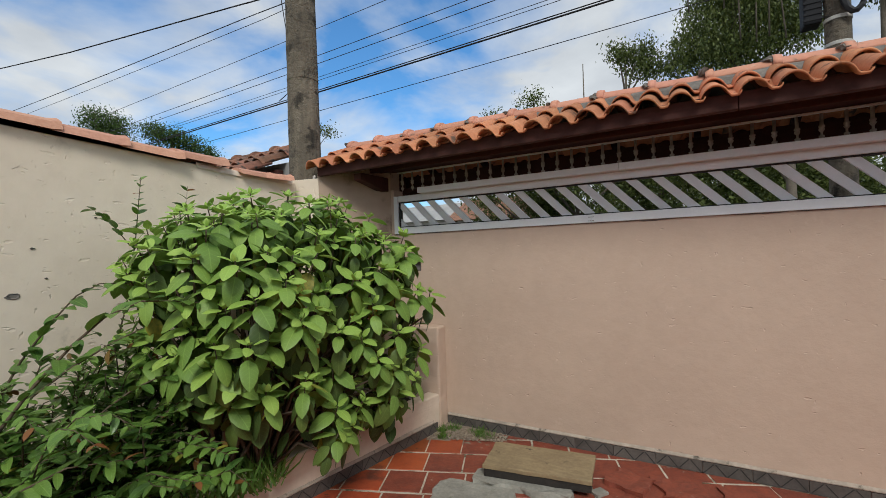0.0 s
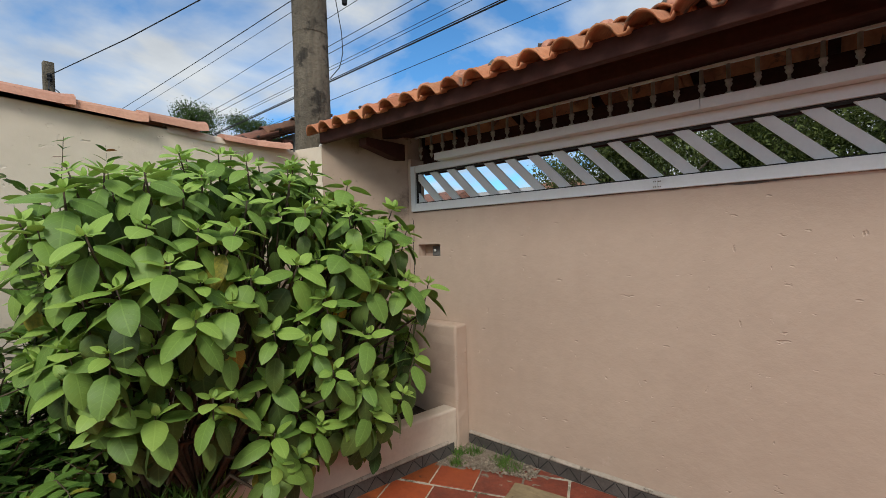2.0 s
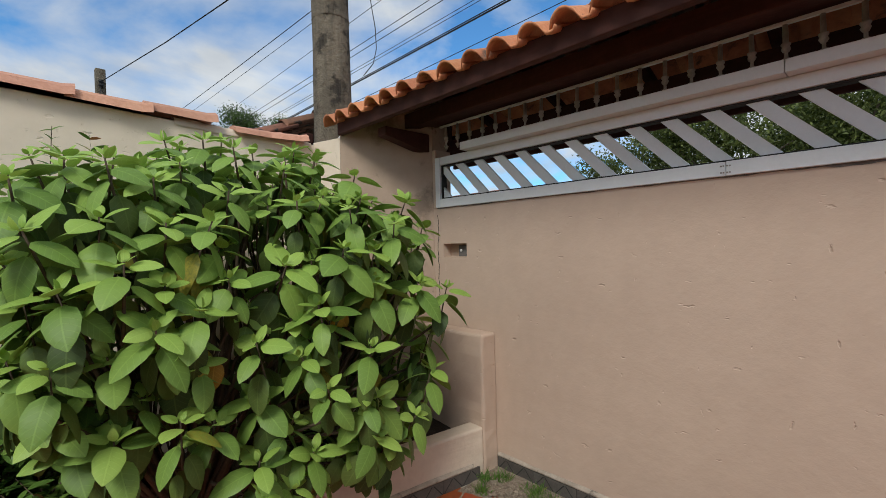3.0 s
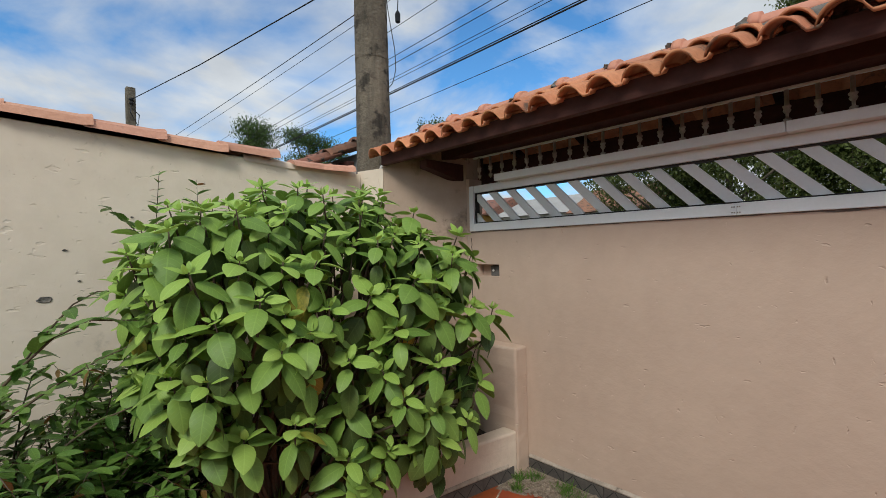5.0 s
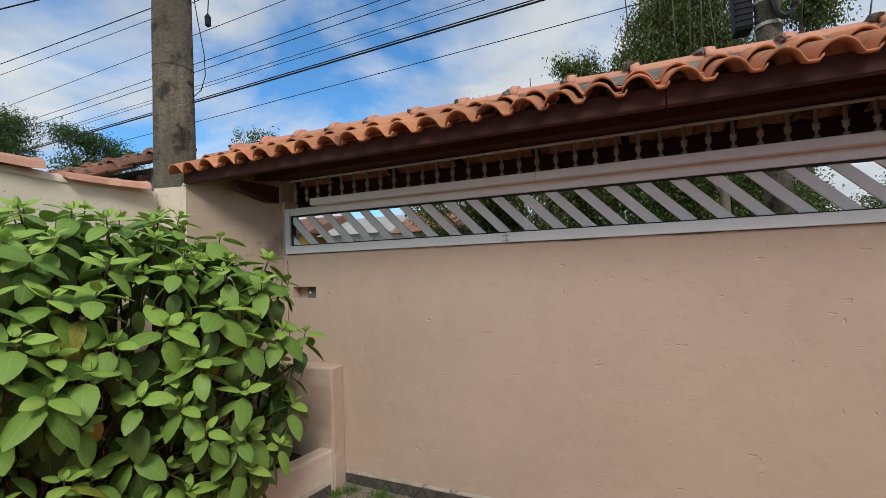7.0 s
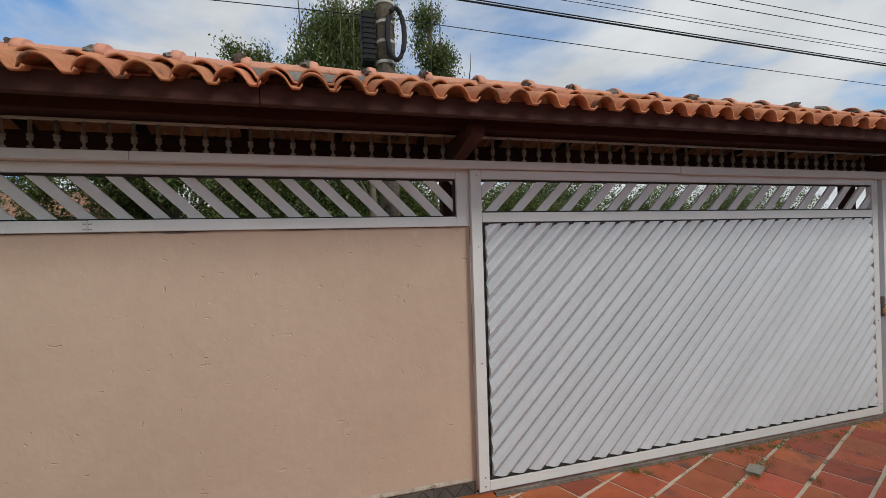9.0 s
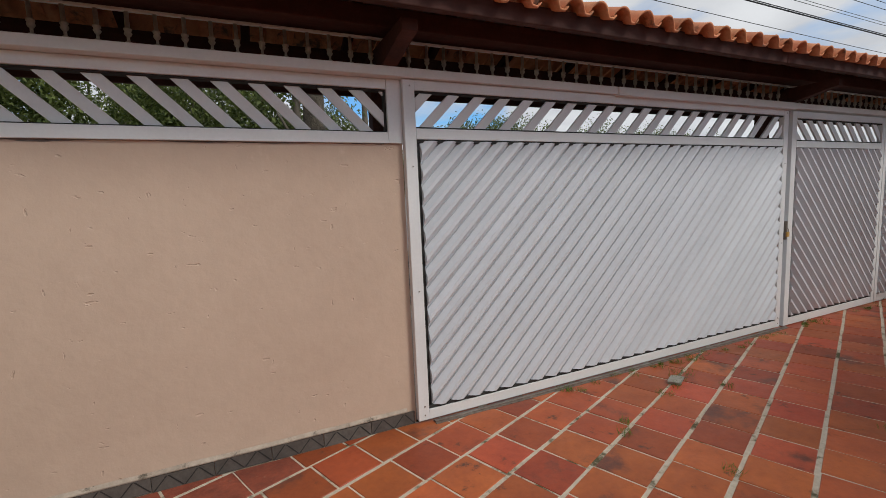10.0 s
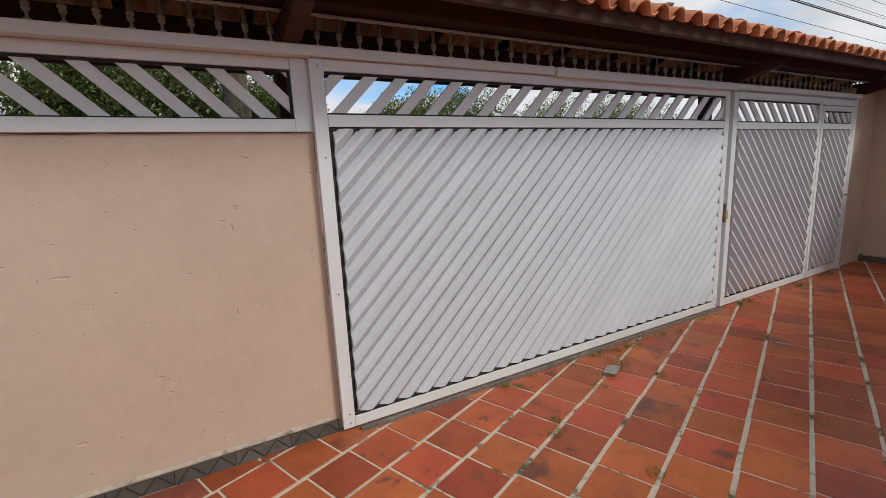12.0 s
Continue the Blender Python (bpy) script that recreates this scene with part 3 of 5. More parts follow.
def blades(parent, x0, x1, z0, z1, sign, pitch=0.134):
    """Slanting folded blades that fill a gate panel; sign 1: they rise to the right."""
    s = pitch * math.sqrt(0.5)          # across the blade
    d = math.sqrt(0.5)
    span = ((x1 - x0) + (z1 - z0)) * d
    steps = int(span / s) + 2
    for k in range(steps):
        # w: the coordinate across the blades, growing to the upper corner that they lean away from
        w0 = -((x1 - x0) * d) + k * s - 0.02
        bm = bmesh.new()
        some = False
        for wa, wb, ya, yb in ((0.0, 0.02, 0.012, 0.0), (0.02, 0.36, 0.0, -0.036), (0.36, 0.60, -0.036, -0.034), (0.60, 0.92, -0.034, -0.004), (0.92, 0.94, -0.004, 0.012), (0.94, 1.0, 0.012, 0.012)):
            lo, hi = w0 + wa * s, w0 + wb * s
            p = [(x0, z0), (x1, z0), (x1, z1), (x0, z1)]

            def w(q):
                u = (q[0] - x0) if sign > 0 else (x1 - q[0])
                return (q[1] - z0) * d - u * d

            ax = -d if sign > 0 else d
            off = (-z0 * d + x0 * d) if sign > 0 else (-z0 * d - x1 * d)
            p = clip(p, ax, d, hi - off)
            p = clip(p, -ax, -d, -(lo - off)) if len(p) > 2 else p
            if len(p) < 3:
                continue
            some = True
            fr = [bm.verts.new((q[0], ya + (yb - ya) * min(1, max(0, (w(q) - lo) / (hi - lo))), q[1])) for q in p]
            bk = [bm.verts.new((q[0], 0.018, q[1])) for q in p]
            bm.faces.new(fr); bm.faces.new(bk[::-1])
            for i in range(len(p)):
                bm.faces.new((fr[i], bk[i], bk[(i + 1) % len(p)], fr[(i + 1) % len(p)]))
        if some:
            bmesh.ops.remove_doubles(bm, verts=bm.verts, dist=0.0004)
            part("blade", bm, M["blade"], parent)
        else:
            bm.free()


rail = holder("wall_railing", "grey-white aluminium railing with slanting slats on the wall", "railing", at=(0, 0, 1.845))
R = [member("stile", -0.555, -0.505, -0.018, 0.055, 0.0, 0.385, rail), member("stile", 3.52, 3.60, -0.018, 0.055, 0.0, 0.385, rail),
     member("bottom_rail", -0.504, 1.392, -0.018, 0.055, 0.0, 0.065, rail), member("bottom_rail", 1.394, 3.519, -0.019, 0.055, 0.0, 0.066, rail),
     member("top_rail", -0.504, 3.519, -0.012, 0.055, 0.325, 0.385, rail)]
member("inner_seal", -0.504, 3.519, 0.0, 0.05, 0.3135, 0.3245, rail, "dark")
member("inner_seal", -0.504, 3.519, 0.0, 0.05, 0.0665, 0.0745, rail, "dark")
member("inner_seal", 3.508, 3.5195, 0.0, 0.05, 0.075, 0.313, rail, "dark")
member("filler", 3.6005, 3.6135, -0.012, 0.05, 0.0, 0.385, rail)
member("inner_seal", -0.504, -0.494, 0.0, 0.05, 0.075, 0.313, rail, "dark")
slats(rail, -0.49, 3.505, 0.075, 0.313, -0.235, 0.183, 0.082, first=0.05)
for x in (1.375, 1.385, 1.40, 1.41):
    for z in (0.015, 0.045):
        part("rivet", box(x - 0.003, x + 0.003, -0.022, -0.017, z - 0.003, z + 0.003), M["steel"], rail)

header = holder("gate_header", "grey-white aluminium header rail running above wall and gates", "header rail", at=(0, 0, 2.2))
member("beam", -0.22, 1.62, -0.085, 0.03, 0.031, 0.085, header)
member("beam", 1.623, 5.35, -0.086, 0.03, 0.031, 0.085, header)
member("guide", 5.352, 7.70, -0.10, 0.03, 0.020, 0.082, header)
member("beam", 7.703, 10.60, -0.086, 0.03, 0.031, 0.085, header)

gate = holder("sliding_gate", "grey-white sliding gate with diagonal folded blades, closed", "gate", at=(0, -0.03, 0.0))
member("stile", 3.615, 3.692, -0.02, 0.03, 0.02, 2.228, gate)
member("stile", 7.59, 7.665, -0.02, 0.03, 0.02, 2.228, gate)
member("top_rail", 3.693, 7.589, -0.02, 0.03, 2.165, 2.228, gate)
member("middle_rail", 3.693, 7.589, -0.02, 0.03, 1.868, 1.935, gate)
member("bottom_rail", 3.693, 7.589, -0.02, 0.03, 0.02, 0.088, gate)
for z0, z1 in ((2.152, 2.1645), (1.9355, 1.945), (1.846, 1.8675), (0.0885, 0.110)):
    member("seal", 3.693, 7.589, -0.012, 0.028, z0, z1, gate, "dark")
for x0, x1 in ((3.6925, 3.716), (7.567, 7.5895)):
    member("seal", x0, x1, -0.004, 0.028, 0.111, 1.845, gate, "dark")
# dark sheet added behind the blades, standing in for shade in the gaps
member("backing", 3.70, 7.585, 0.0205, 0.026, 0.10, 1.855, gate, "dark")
slats(gate, 3.70, 7.585, 1.946, 2.151, 0.205, 0.196, 0.085, -0.005, 0.012)
blades(gate, 3.717, 7.578, 0.111, 1.857, 1)
for x in (3.66, 7.63):
    for z in (0.055, 0.115, 0.9, 1.7, 2.19):
        part("screw", box(x - 0.004, x + 0.004, -0.0235, -0.0195, z - 0.004, z + 0.004), M["steel"], gate)
bolt = holder("gate_latch", "rusty sliding bolt latch with brass padlock on the gate", "latch", at=(7.695, -0.05, 1.02))
part("bolt", box(-0.012, 0.012, -0.012, 0.012, -0.09, 0.10, 0.003), M["steel"], bolt)
part("padlock", box(-0.02, 0.02, -0.03, -0.013, -0.06, -0.01, 0.004), M["ochre"], bolt)
part("shackle", tube([(-0.012, -0.021, -0.012), (-0.012, -0.021, 0.015), (0, -0.021, 0.026), (0.012, -0.021, 0.015), (0.012, -0.021, -0.012)], 0.003), M["steel"], bolt)

fixed = holder("fixed_gate_leaf", "grey-white gate leaf with steep diagonal blades", "gate", at=(0, -0.03, 0.0))
member("stile", 7.735, 7.815, -0.02, 0.03, 0.01, 2.215, fixed)
member("stile", 9.55, 9.615, -0.02, 0.03, 0.01, 2.215, fixed)
member("top_rail", 7.816, 9.549, -0.02, 0.03, 2.15, 2.215, fixed)
member("middle_rail", 7.816, 9.549, -0.02, 0.03, 1.86, 1.925, fixed)
member("bottom_rail", 7.816, 9.549, -0.02, 0.03, 0.01, 0.085, fixed)
for z0, z1 in ((2.136, 2.1495), (1.9255, 1.937), (1.842, 1.8595), (0.0855, 0.11)):
    member("seal", 7.816, 9.549, -0.012, 0.028, z0, z1, fixed, "dark")
for x0, x1 in ((7.8155, 7.832), (9.532, 9.5495)):
    member("seal", x0, x1, -0.012, 0.028, 0.111, 1.841, fixed, "dark")
# added dark sheet, gap shade behind this leaf's blades
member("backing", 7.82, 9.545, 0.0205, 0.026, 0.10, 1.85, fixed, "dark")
slats(fixed, 7.82, 9.545, 1.938, 2.135, -0.2, 0.19, 0.09, -0.005, 0.012)
blades(fixed, 7.833, 9.541, 0.111, 1.852, -1)

door = holder("pedestrian_gate", "narrow grey-white pedestrian gate with diagonal blades, closed", "gate", at=(0, -0.03, 0.0))
member("stile", 9.625, 9.69, -0.02, 0.03, 0.01, 2.13, door)
member("stile", 10.44, 10.50, -0.02, 0.03, 0.01, 2.13, door)
member("top_rail", 9.691, 10.439, -0.02, 0.03, 2.07, 2.13, door)
member("middle_rail", 9.691, 10.439, -0.02, 0.03, 1.86, 1.925, door)
member("bottom_rail", 9.691, 10.439, -0.02, 0.03, 0.01, 0.10, door)
for z0, z1 in ((2.058, 2.0695), (1.9255, 1.937), (1.842, 1.8595), (0.1005, 0.118)):
    member("seal", 9.691, 10.439, -0.012, 0.028, z0, z1, door, "dark")
# added dark sheet for the shaded gaps of the narrow gate
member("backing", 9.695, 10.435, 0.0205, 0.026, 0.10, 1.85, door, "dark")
slats(door, 9.695, 10.435, 1.938, 2.057, -0.12, 0.17, 0.09, -0.005, 0.012)
blades(door, 9.70, 10.43, 0.109, 1.852, -1)
lock = part("lock_case", box(10.445, 10.495, -0.028, -0.021, 0.92, 1.10, 0.003), M["alu"], door, "worn aluminium lock plate")
part("handle", tube([(10.47, -0.03, 1.02), (10.47, -0.06, 1.02), (10.40, -0.062, 1.02)], 0.008), M["steel"], lock)
jamb = holder("gate_surround", "grey-white aluminium surround of the pedestrian gate", "gate surround", at=(0, -0.03, 0.0))
member("jamb", 10.51, 10.60, -0.02, 0.03, 0.0, 2.228, jamb)
member("lintel", 9.617, 10.509, -0.02, 0.03, 2.14, 2.215, jamb)
track = holder("floor_track", "worn steel sliding track along the gate foot", "track", at=(0, -0.07, 0.0))
part("rail", box(3.72, 7.75, -0.012, 0.012, 0.0, 0.014, 0.002), M["steel"], track)
part("plate", box(3.72, 7.75, -0.03, 0.03, -0.002, 0.004), M["steel"], track)

# ---- tiled gate roof ----
S0, S1, ZE, ZR = -0.64, 0.0, 2.484, 2.742
SL = math.hypot(S1 - S0, ZR - ZE)
CY, SY = (S1 - S0) / SL, (ZR - ZE) / SL
PITCH = 0.183


def roof_tile_mesh(length=0.40, seed=0):
    """A clay tile: a barrel and a shallow pan in one, 12 mm thick, its lower end at 0 along y."""
    bm = bmesh.new()
    prof = []
    for i in range(17):
        u = 0.205 * i / 16
        if u < 0.144:
            h = 0.068 * math.sin(math.pi * u / 0.144) ** 0.55
        else:
            h = -0.003 * math.sin(math.pi * (u - 0.144) / 0.061) + (0.016 if i == 16 else 0)
        prof.append((u, h))
    grid = []
    for j, (s, k, up) in enumerate(((0.0, 1.0, 0.004), (0.006, 1.0, 0.0), (length, 0.92, -0.004))):
        grid.append(([bm.verts.new((u * k, s, h * k + 0.012 + up)) for u, h in prof], [bm.verts.new((u * k, s, h * k + up - (0.0 if j else -0.002))) for u, h in prof]))
    for (a, b2), (c, d2) in zip(grid, grid[1:]):
        for i in range(16):
            bm.faces.new((a[i], a[i + 1], c[i + 1], c[i]))
            bm.faces.new((b2[i + 1], b2[i], d2[i], d2[i + 1]))
        bm.faces.new((a[0], c[0], d2[0], b2[0])); bm.faces.new((a[16], b2[16], d2[16], c[16]))
    for top, low in (grid[0], grid[-1]):
        for i in range(16):
            bm.faces.new((top[i], low[i], low[i + 1], top[i + 1]))
    return finish(bm, False)


tile_me = roof_tile_mesh()
for p in tile_me.polygons:
    p.use_smooth = True
tile_me.materials.append(M["roof"])
tile_old = tile_me.copy()
tile_old.materials.clear()
tile_old.materials.append(M["roof_old"])
roof = holder("gate_roof", "weathered orange clay tile roof on dark timber over the gates", "roof", at=(0, 0, 2.378))
roof_inv = Matrix.Translation((0, 0, -2.378))
front_frame = Matrix(((1, 0, 0, 0), (0, CY, -SY, S0), (0, SY, CY, ZE), (0, 0, 0, 1)))
back_frame = Matrix(((-1, 0, 0, 0), (0, -CY, SY, -S0), (0, SY, CY, ZE), (0, 0, 0, 1)))
rng = random.Random(5)
COLS = int((11.75 + 1.13) / PITCH)
for c in range(COLS):
    x = -1.13 + c * PITCH
    for course in (0, 1):
        jig = Matrix.Translation((rng.uniform(-0.004, 0.004), 0.33 * course + rng.uniform(-0.008, 0.008), 0.017 * course + rng.uniform(0, 0.004))) @ Matrix.Rotation(rng.uniform(-0.02, 0.02), 4, "Z") @ Matrix.Rotation(rng.uniform(-0.02, 0.02), 4, "Y")
        o = part("roof_tile", tile_me, None, roof)
        o.matrix_local = roof_inv @ front_frame @ Matrix.Translation((x, 0, 0)) @ jig
        o = part("roof_tile", tile_old if course else tile_me, None, roof)
        o.matrix_local = roof_inv @ back_frame @ Matrix.Translation((-x - PITCH, 0, 0)) @ jig

cap_bm = bmesh.new()
ringz = []
for j, (xx, r, up) in enumerate(((0.0, 0.112, 0.014), (0.02, 0.114, 0.015), (0.05, 0.110, 0.012), (0.055, 0.099, 0.003), (0.40, 0.096, 0.0))):
    ringz.append([cap_bm.verts.new((xx, -r * math.cos(math.pi * i / 10), r * 0.80 * math.sin(math.pi * i / 10) + up)) for i in range(11)]
                 + [cap_bm.verts.new((xx, -(r - 0.014) * math.cos(math.pi * i / 10), (r - 0.014) * 0.80 * math.sin(math.pi * i / 10) + up)) for i in range(10, -1, -1)])
for a, c in zip(ringz, ringz[1:]):
    for i in range(22):
        cap_bm.faces.new((a[i], a[(i + 1) % 22], c[(i + 1) % 22], c[i]))
for rg in (ringz[0], ringz[-1]):
    for i in range(10):
        cap_bm.faces.new((rg[i], rg[i + 1], rg[20 - i], rg[21 - i]))
cap_me = finish(cap_bm, False)
for p in cap_me.polygons:
    p.use_smooth = len(p.vertices) == 4 and abs(p.normal.x) < 0.7
cap_me.materials.append(M["cap"])
lump_me = []
for k in range(3):
    bm = bmesh.new()
    bmesh.ops.create_icosphere(bm, subdivisions=2, radius=1.0)
    for v in bm.verts:
        v.co *= 1 + 0.6 * noise.noise(v.co * 2.3 + Vector((k * 9, 0, 0)))
        v.co = Vector((v.co.x * 0.042, v.co.y * 0.085, v.co.z * 0.030))
    me = finish(bm, False)
    me.materials.append(M["mortar"])
    lump_me.append(me)
x = -1.10
i = 0
while x < 11.6:
    o = part("ridge_cap", cap_me, None, roof)
    o.matrix_local = roof_inv @ Matrix.Translation((x + rng.uniform(-0.01, 0.01), rng.uniform(-0.006, 0.006), 2.778 + rng.uniform(-0.006, 0.008))) @ Matrix.Rotation(rng.uniform(-0.015, 0.03), 4, "Y")
    o = part("mortar_lump", lump_me[i % 3], None, roof)
    o.matrix_local = roof_inv @ Matrix.Translation((x - 0.015, rng.uniform(-0.05, -0.02), 2.835 + rng.uniform(-0.02, 0.012))) @ Matrix.Rotation(rng.uniform(-0.5, 0.5), 4, "X") @ Matrix.Scale(rng.uniform(0.55, 1.0), 4)
    x += 0.368
    i += 1
bed = bmesh.new()
rows_ = []
for k in range(180):
    xx = -1.12 + 12.85 * k / 179
    wob = 0.02 * noise.noise((xx * 6, 0, 0))
    rows_.append([bed.verts.new((xx, yy, zz + 0.012 * noise.noise((xx * 9, yy * 20, 4)))) for yy, zz in ((-0.165 + wob, 0.330), (-0.135 + wob, 0.385), (-0.07, 0.425), (0.07, 0.425), (0.14 + wob, 0.38), (0.165 + wob, 0.33))])
for a, c in zip(rows_, rows_[1:]):
    for k in range(5):
        bed.faces.new((a[k], a[k + 1], c[k + 1], c[k]))
part("mortar_bed", bed, M["mortar"], roof, "grey stained ridge mortar", True)


def beam(name, x0, x1, y0, y1, z0, z1, parent):
    return part(name, box(x0, x1, y0, y1, z0 - 2.378, z1 - 2.378, 0.006), M["wood"], parent)


beam("fascia", -1.05, 2.35, -0.575, -0.525, 2.425, 2.525, roof)
beam("fascia", 2.353, 6.6, -0.576, -0.525, 2.425, 2.525, roof)
beam("fascia", 6.603, 11.7, -0.575, -0.525, 2.425, 2.525, roof)
beam("purlin", -1.05, 11.7, -0.16, -0.06, 2.475, 2.585, roof)
beam("plate", -1.0, 11.7, -0.05, 0.06, 2.488, 2.60, roof)
# street-side board added this tall to keep the space behind the spindles dark
beam("fascia", -1.0, 11.7, 0.635, 0.665, 2.27, 2.585, roof)
# beam added to hide lit tile undersides, in place of shade there
beam("purlin", -1.0, 11.7, 0.30, 0.40, 2.355, 2.475, roof)
beam("barge_board", -1.10, -1.055, -0.50, 0.63, 2.392, 2.56, roof)
beam("gable_board", -1.03, -0.57, 0.165, 0.20, 2.20, 2.62, roof)
x = -0.95
while x < 11.6:
    for sgn in (-1, 1):
        bm = box(-0.025, 0.025, 0.10, 0.66, -0.075, -0.022, 0.004)
        o = part("rafter", bm, M["wood"], roof)
        o.matrix_local = roof_inv @ (front_frame if sgn < 0 else back_frame) @ Matrix.Translation((x if sgn < 0 else -x, 0.02, 0))
    x += 0.62


def bracket(x):
    """A carved timber bracket that carries the eave."""
    bm = bmesh.new()
    prof = [(0.50, 0.05), (-0.44, 0.05), (-0.44, -0.015)]
    prof += [(-0.44 + 0.36 * t, -0.015 - 0.075 * t ** 1.6 - 0.010 * math.sin(t * math.pi)) for t in (0.15, 0.35, 0.55, 0.75, 0.9, 1.0)]
    prof += [(0.30, -0.09), (0.50, -0.01)]
    a = [bm.verts.new((-0.045, y, z)) for y, z in prof]
    c = [bm.verts.new((0.045, y, z)) for y, z in prof]
    bm.faces.new(a); bm.faces.new(c[::-1])
    for i in range(len(prof)):
        bm.faces.new((a[i], c[i], c[(i + 1) % len(prof)], a[(i + 1) % len(prof)]))
    bmesh.ops.bevel(bm, geom=bm.edges[:], offset=0.004, segments=1, affect="EDGES")
    o = part("bracket", bm, M["wood"], roof)
    o.location = (x, 0, 0.0)


for x in (-0.66, 3.53, 7.70, 10.68):
    bracket(x)
for x in (3.53, 7.70, 10.68):
    o = part("post", box(x - 0.05, x + 0.05, 0.17, 0.27, -2.40, 0.04, 0.005), M["wood"], roof)

screen = holder("spindle_screen", "row of small turned bronze spindles under the roof beam", "spindle screen", at=(0, 0.03, 2.283))
part("flat_bar", box(-0.53, 11.2, -0.011, 0.011, 0.182, 0.196, 0.002), M["flatbar"], screen, "pale flat bar")
spin_me = finish(lathe([(0.003, 0.0), (0.016, 0.030), (0.017, 0.036), (0.007, 0.041), (0.007, 0.062), (0.012, 0.066), (0.018, 0.078), (0.013, 0.088), (0.018, 0.094), (0.018, 0.102), (0.011, 0.106), (0.010, 0.183)], 8), True)
spin_me.materials.append(M["spindle"])
x = -0.47
while x < 11.15:
    o = part("spindle", spin_me, None, screen)
    o.location = (x, 0, 0)
    o.rotation_euler = (rng.uniform(-0.02, 0.02), rng.uniform(-0.02, 0.02), rng.uniform(0, 1))
    x += 0.1225

# ---- neighbour's roof, behind the pole ----
nroof = holder("neighbour_roof", "old dark clay tile roof beyond the pole", "roof", at=(-2.4, -0.1, 2.35))
n_inv = Matrix.Translation((2.4, 0.1, -2.35))
for c in range(16):
    for course in (-1, 0, 1):
        jig = Matrix.Translation((rng.uniform(-0.012, 0.012), 0.33 * course + rng.uniform(-0.03, 0.03), 0.017 * course + rng.uniform(0, 0.01))) @ Matrix.Rotation(rng.uniform(-0.06, 0.06), 4, "Z")
        o = part("roof_tile", tile_old, None, nroof)
        o.matrix_local = n_inv @ Matrix.Translation((0, 0, 0.13)) @ front_frame @ Matrix.Translation((-4.62 + c * PITCH, 0, 0)) @ jig
for c in range(7):
    o = part("ridge_cap", cap_me.copy(), None, nroof)
    o.data.materials.clear(); o.data.materials.append(M["roof_old"])
    o.matrix_local = n_inv @ Matrix.Translation((-4.55 + c * 0.37, 0.0, 2.905 + rng.uniform(-0.01, 0.01)))
part("beam", box(-2.2, 0.72, -0.42, -0.34, 0.14, 0.23, 0.01), M["wood"], nroof)
part("support_wall", box(-2.2, 0.70, -0.26, -0.12, -2.45, 0.33), M["grey"], nroof)
part("eave_wall", box(-2.2, 0.66, -0.62, -0.50, -2.45, 0.14), M["grey"], nroof)

# ---- coping tiles on the side wall ----
cop_bm = bmesh.new()
gr = []
for s, k, up in ((0.0, 0.88, 0.0), (0.36, 1.0, 0.0), (0.415, 1.04, 0.010)):
    ring = [(-0.125, -0.012), (-0.10, 0.040), (-0.035, 0.072), (0.035, 0.072), (0.10, 0.040), (0.125, -0.012), (0.105, 0.0), (0.0, 0.045), (-0.105, 0.0)]
    gr.append([cop_bm.verts.new((u * k, s, h * k + up)) for u, h in ring])
for a, c in zip(gr, gr[1:]):
    for k in range(9):
        cop_bm.faces.new((a[k], a[(k + 1) % 9], c[(k + 1) % 9], c[k]))
cop_bm.faces.new(gr[0]); cop_bm.faces.new(gr[-1][::-1])
cop_me = finish(cop_bm, False)
cop_me.materials.append(M["coping"])


def wall_top(y):
    if y > -1.35:
        return 2.395 + (2.38 - 2.395) * (y + 1.35) / 0.72
    if y > -2.8:
        return 2.50 + (2.395 - 2.50) * (y + 2.8) / 1.45
    return 2.66 + (2.50 - 2.66) * (y + 7) / 4.2


coping = holder("wall_coping", "row of uneven orange clay coping tiles on the side wall", "coping", at=(-1.35, -1.5, 2.39))
c_inv = Matrix.Translation((1.35, 1.5, -2.39))
y = -6.99
while y < -1.5:
    slope = math.atan2(wall_top(y + 0.38) - wall_top(y), 0.38)
    o = part("coping_tile", cop_me, None, coping)
    lift = 0.03 if -1.95 < y < -1.4 else 0.0
    o.matrix_local = c_inv @ Matrix.Translation((-1.36 + rng.uniform(-0.012, 0.012), y, wall_top(y) - 0.004 + lift)) @ Matrix.Rotation(slope + rng.uniform(-0.01, 0.03), 4, "X") @ Matrix.Rotation(rng.uniform(-0.04, 0.04), 4, "Z")
    y += 0.372
for y, dx, rz in ((-1.26, 0.0, 0.05), (-1.07, -0.02, -0.2)):
    o = part("coping_tile", cop_me, None, coping)
    o.matrix_local = c_inv @ Matrix.Translation((-1.33 + dx, y, wall_top(y) - 0.005)) @ Matrix.Rotation(-0.02, 4, "X") @ Matrix.Rotation(rz, 4, "Z") @ Matrix.Diagonal((0.9, 0.85, 0.8, 1))
bm = bmesh.new()
prev = None
for k in range(40):
    y = -1.62 + 0.95 * k / 39
    hgt = 0.012 + 0.02 * abs(noise.noise((0, y * 7, 2)))
    cur = [bm.verts.new((u, y, wall_top(y) + h)) for u, h in ((-1.29, -0.03), (-1.298, hgt), (-1.36, hgt + 0.02), (-1.44, hgt), (-1.45, -0.03))]
    if prev:
        for q in range(4):
            bm.faces.new((prev[q], prev[q + 1], cur[q + 1], cur[q]))
    prev = cur
part("bedding", bm, M["planter"], coping, "pale crumbling bedding mortar", True).matrix_local = c_inv

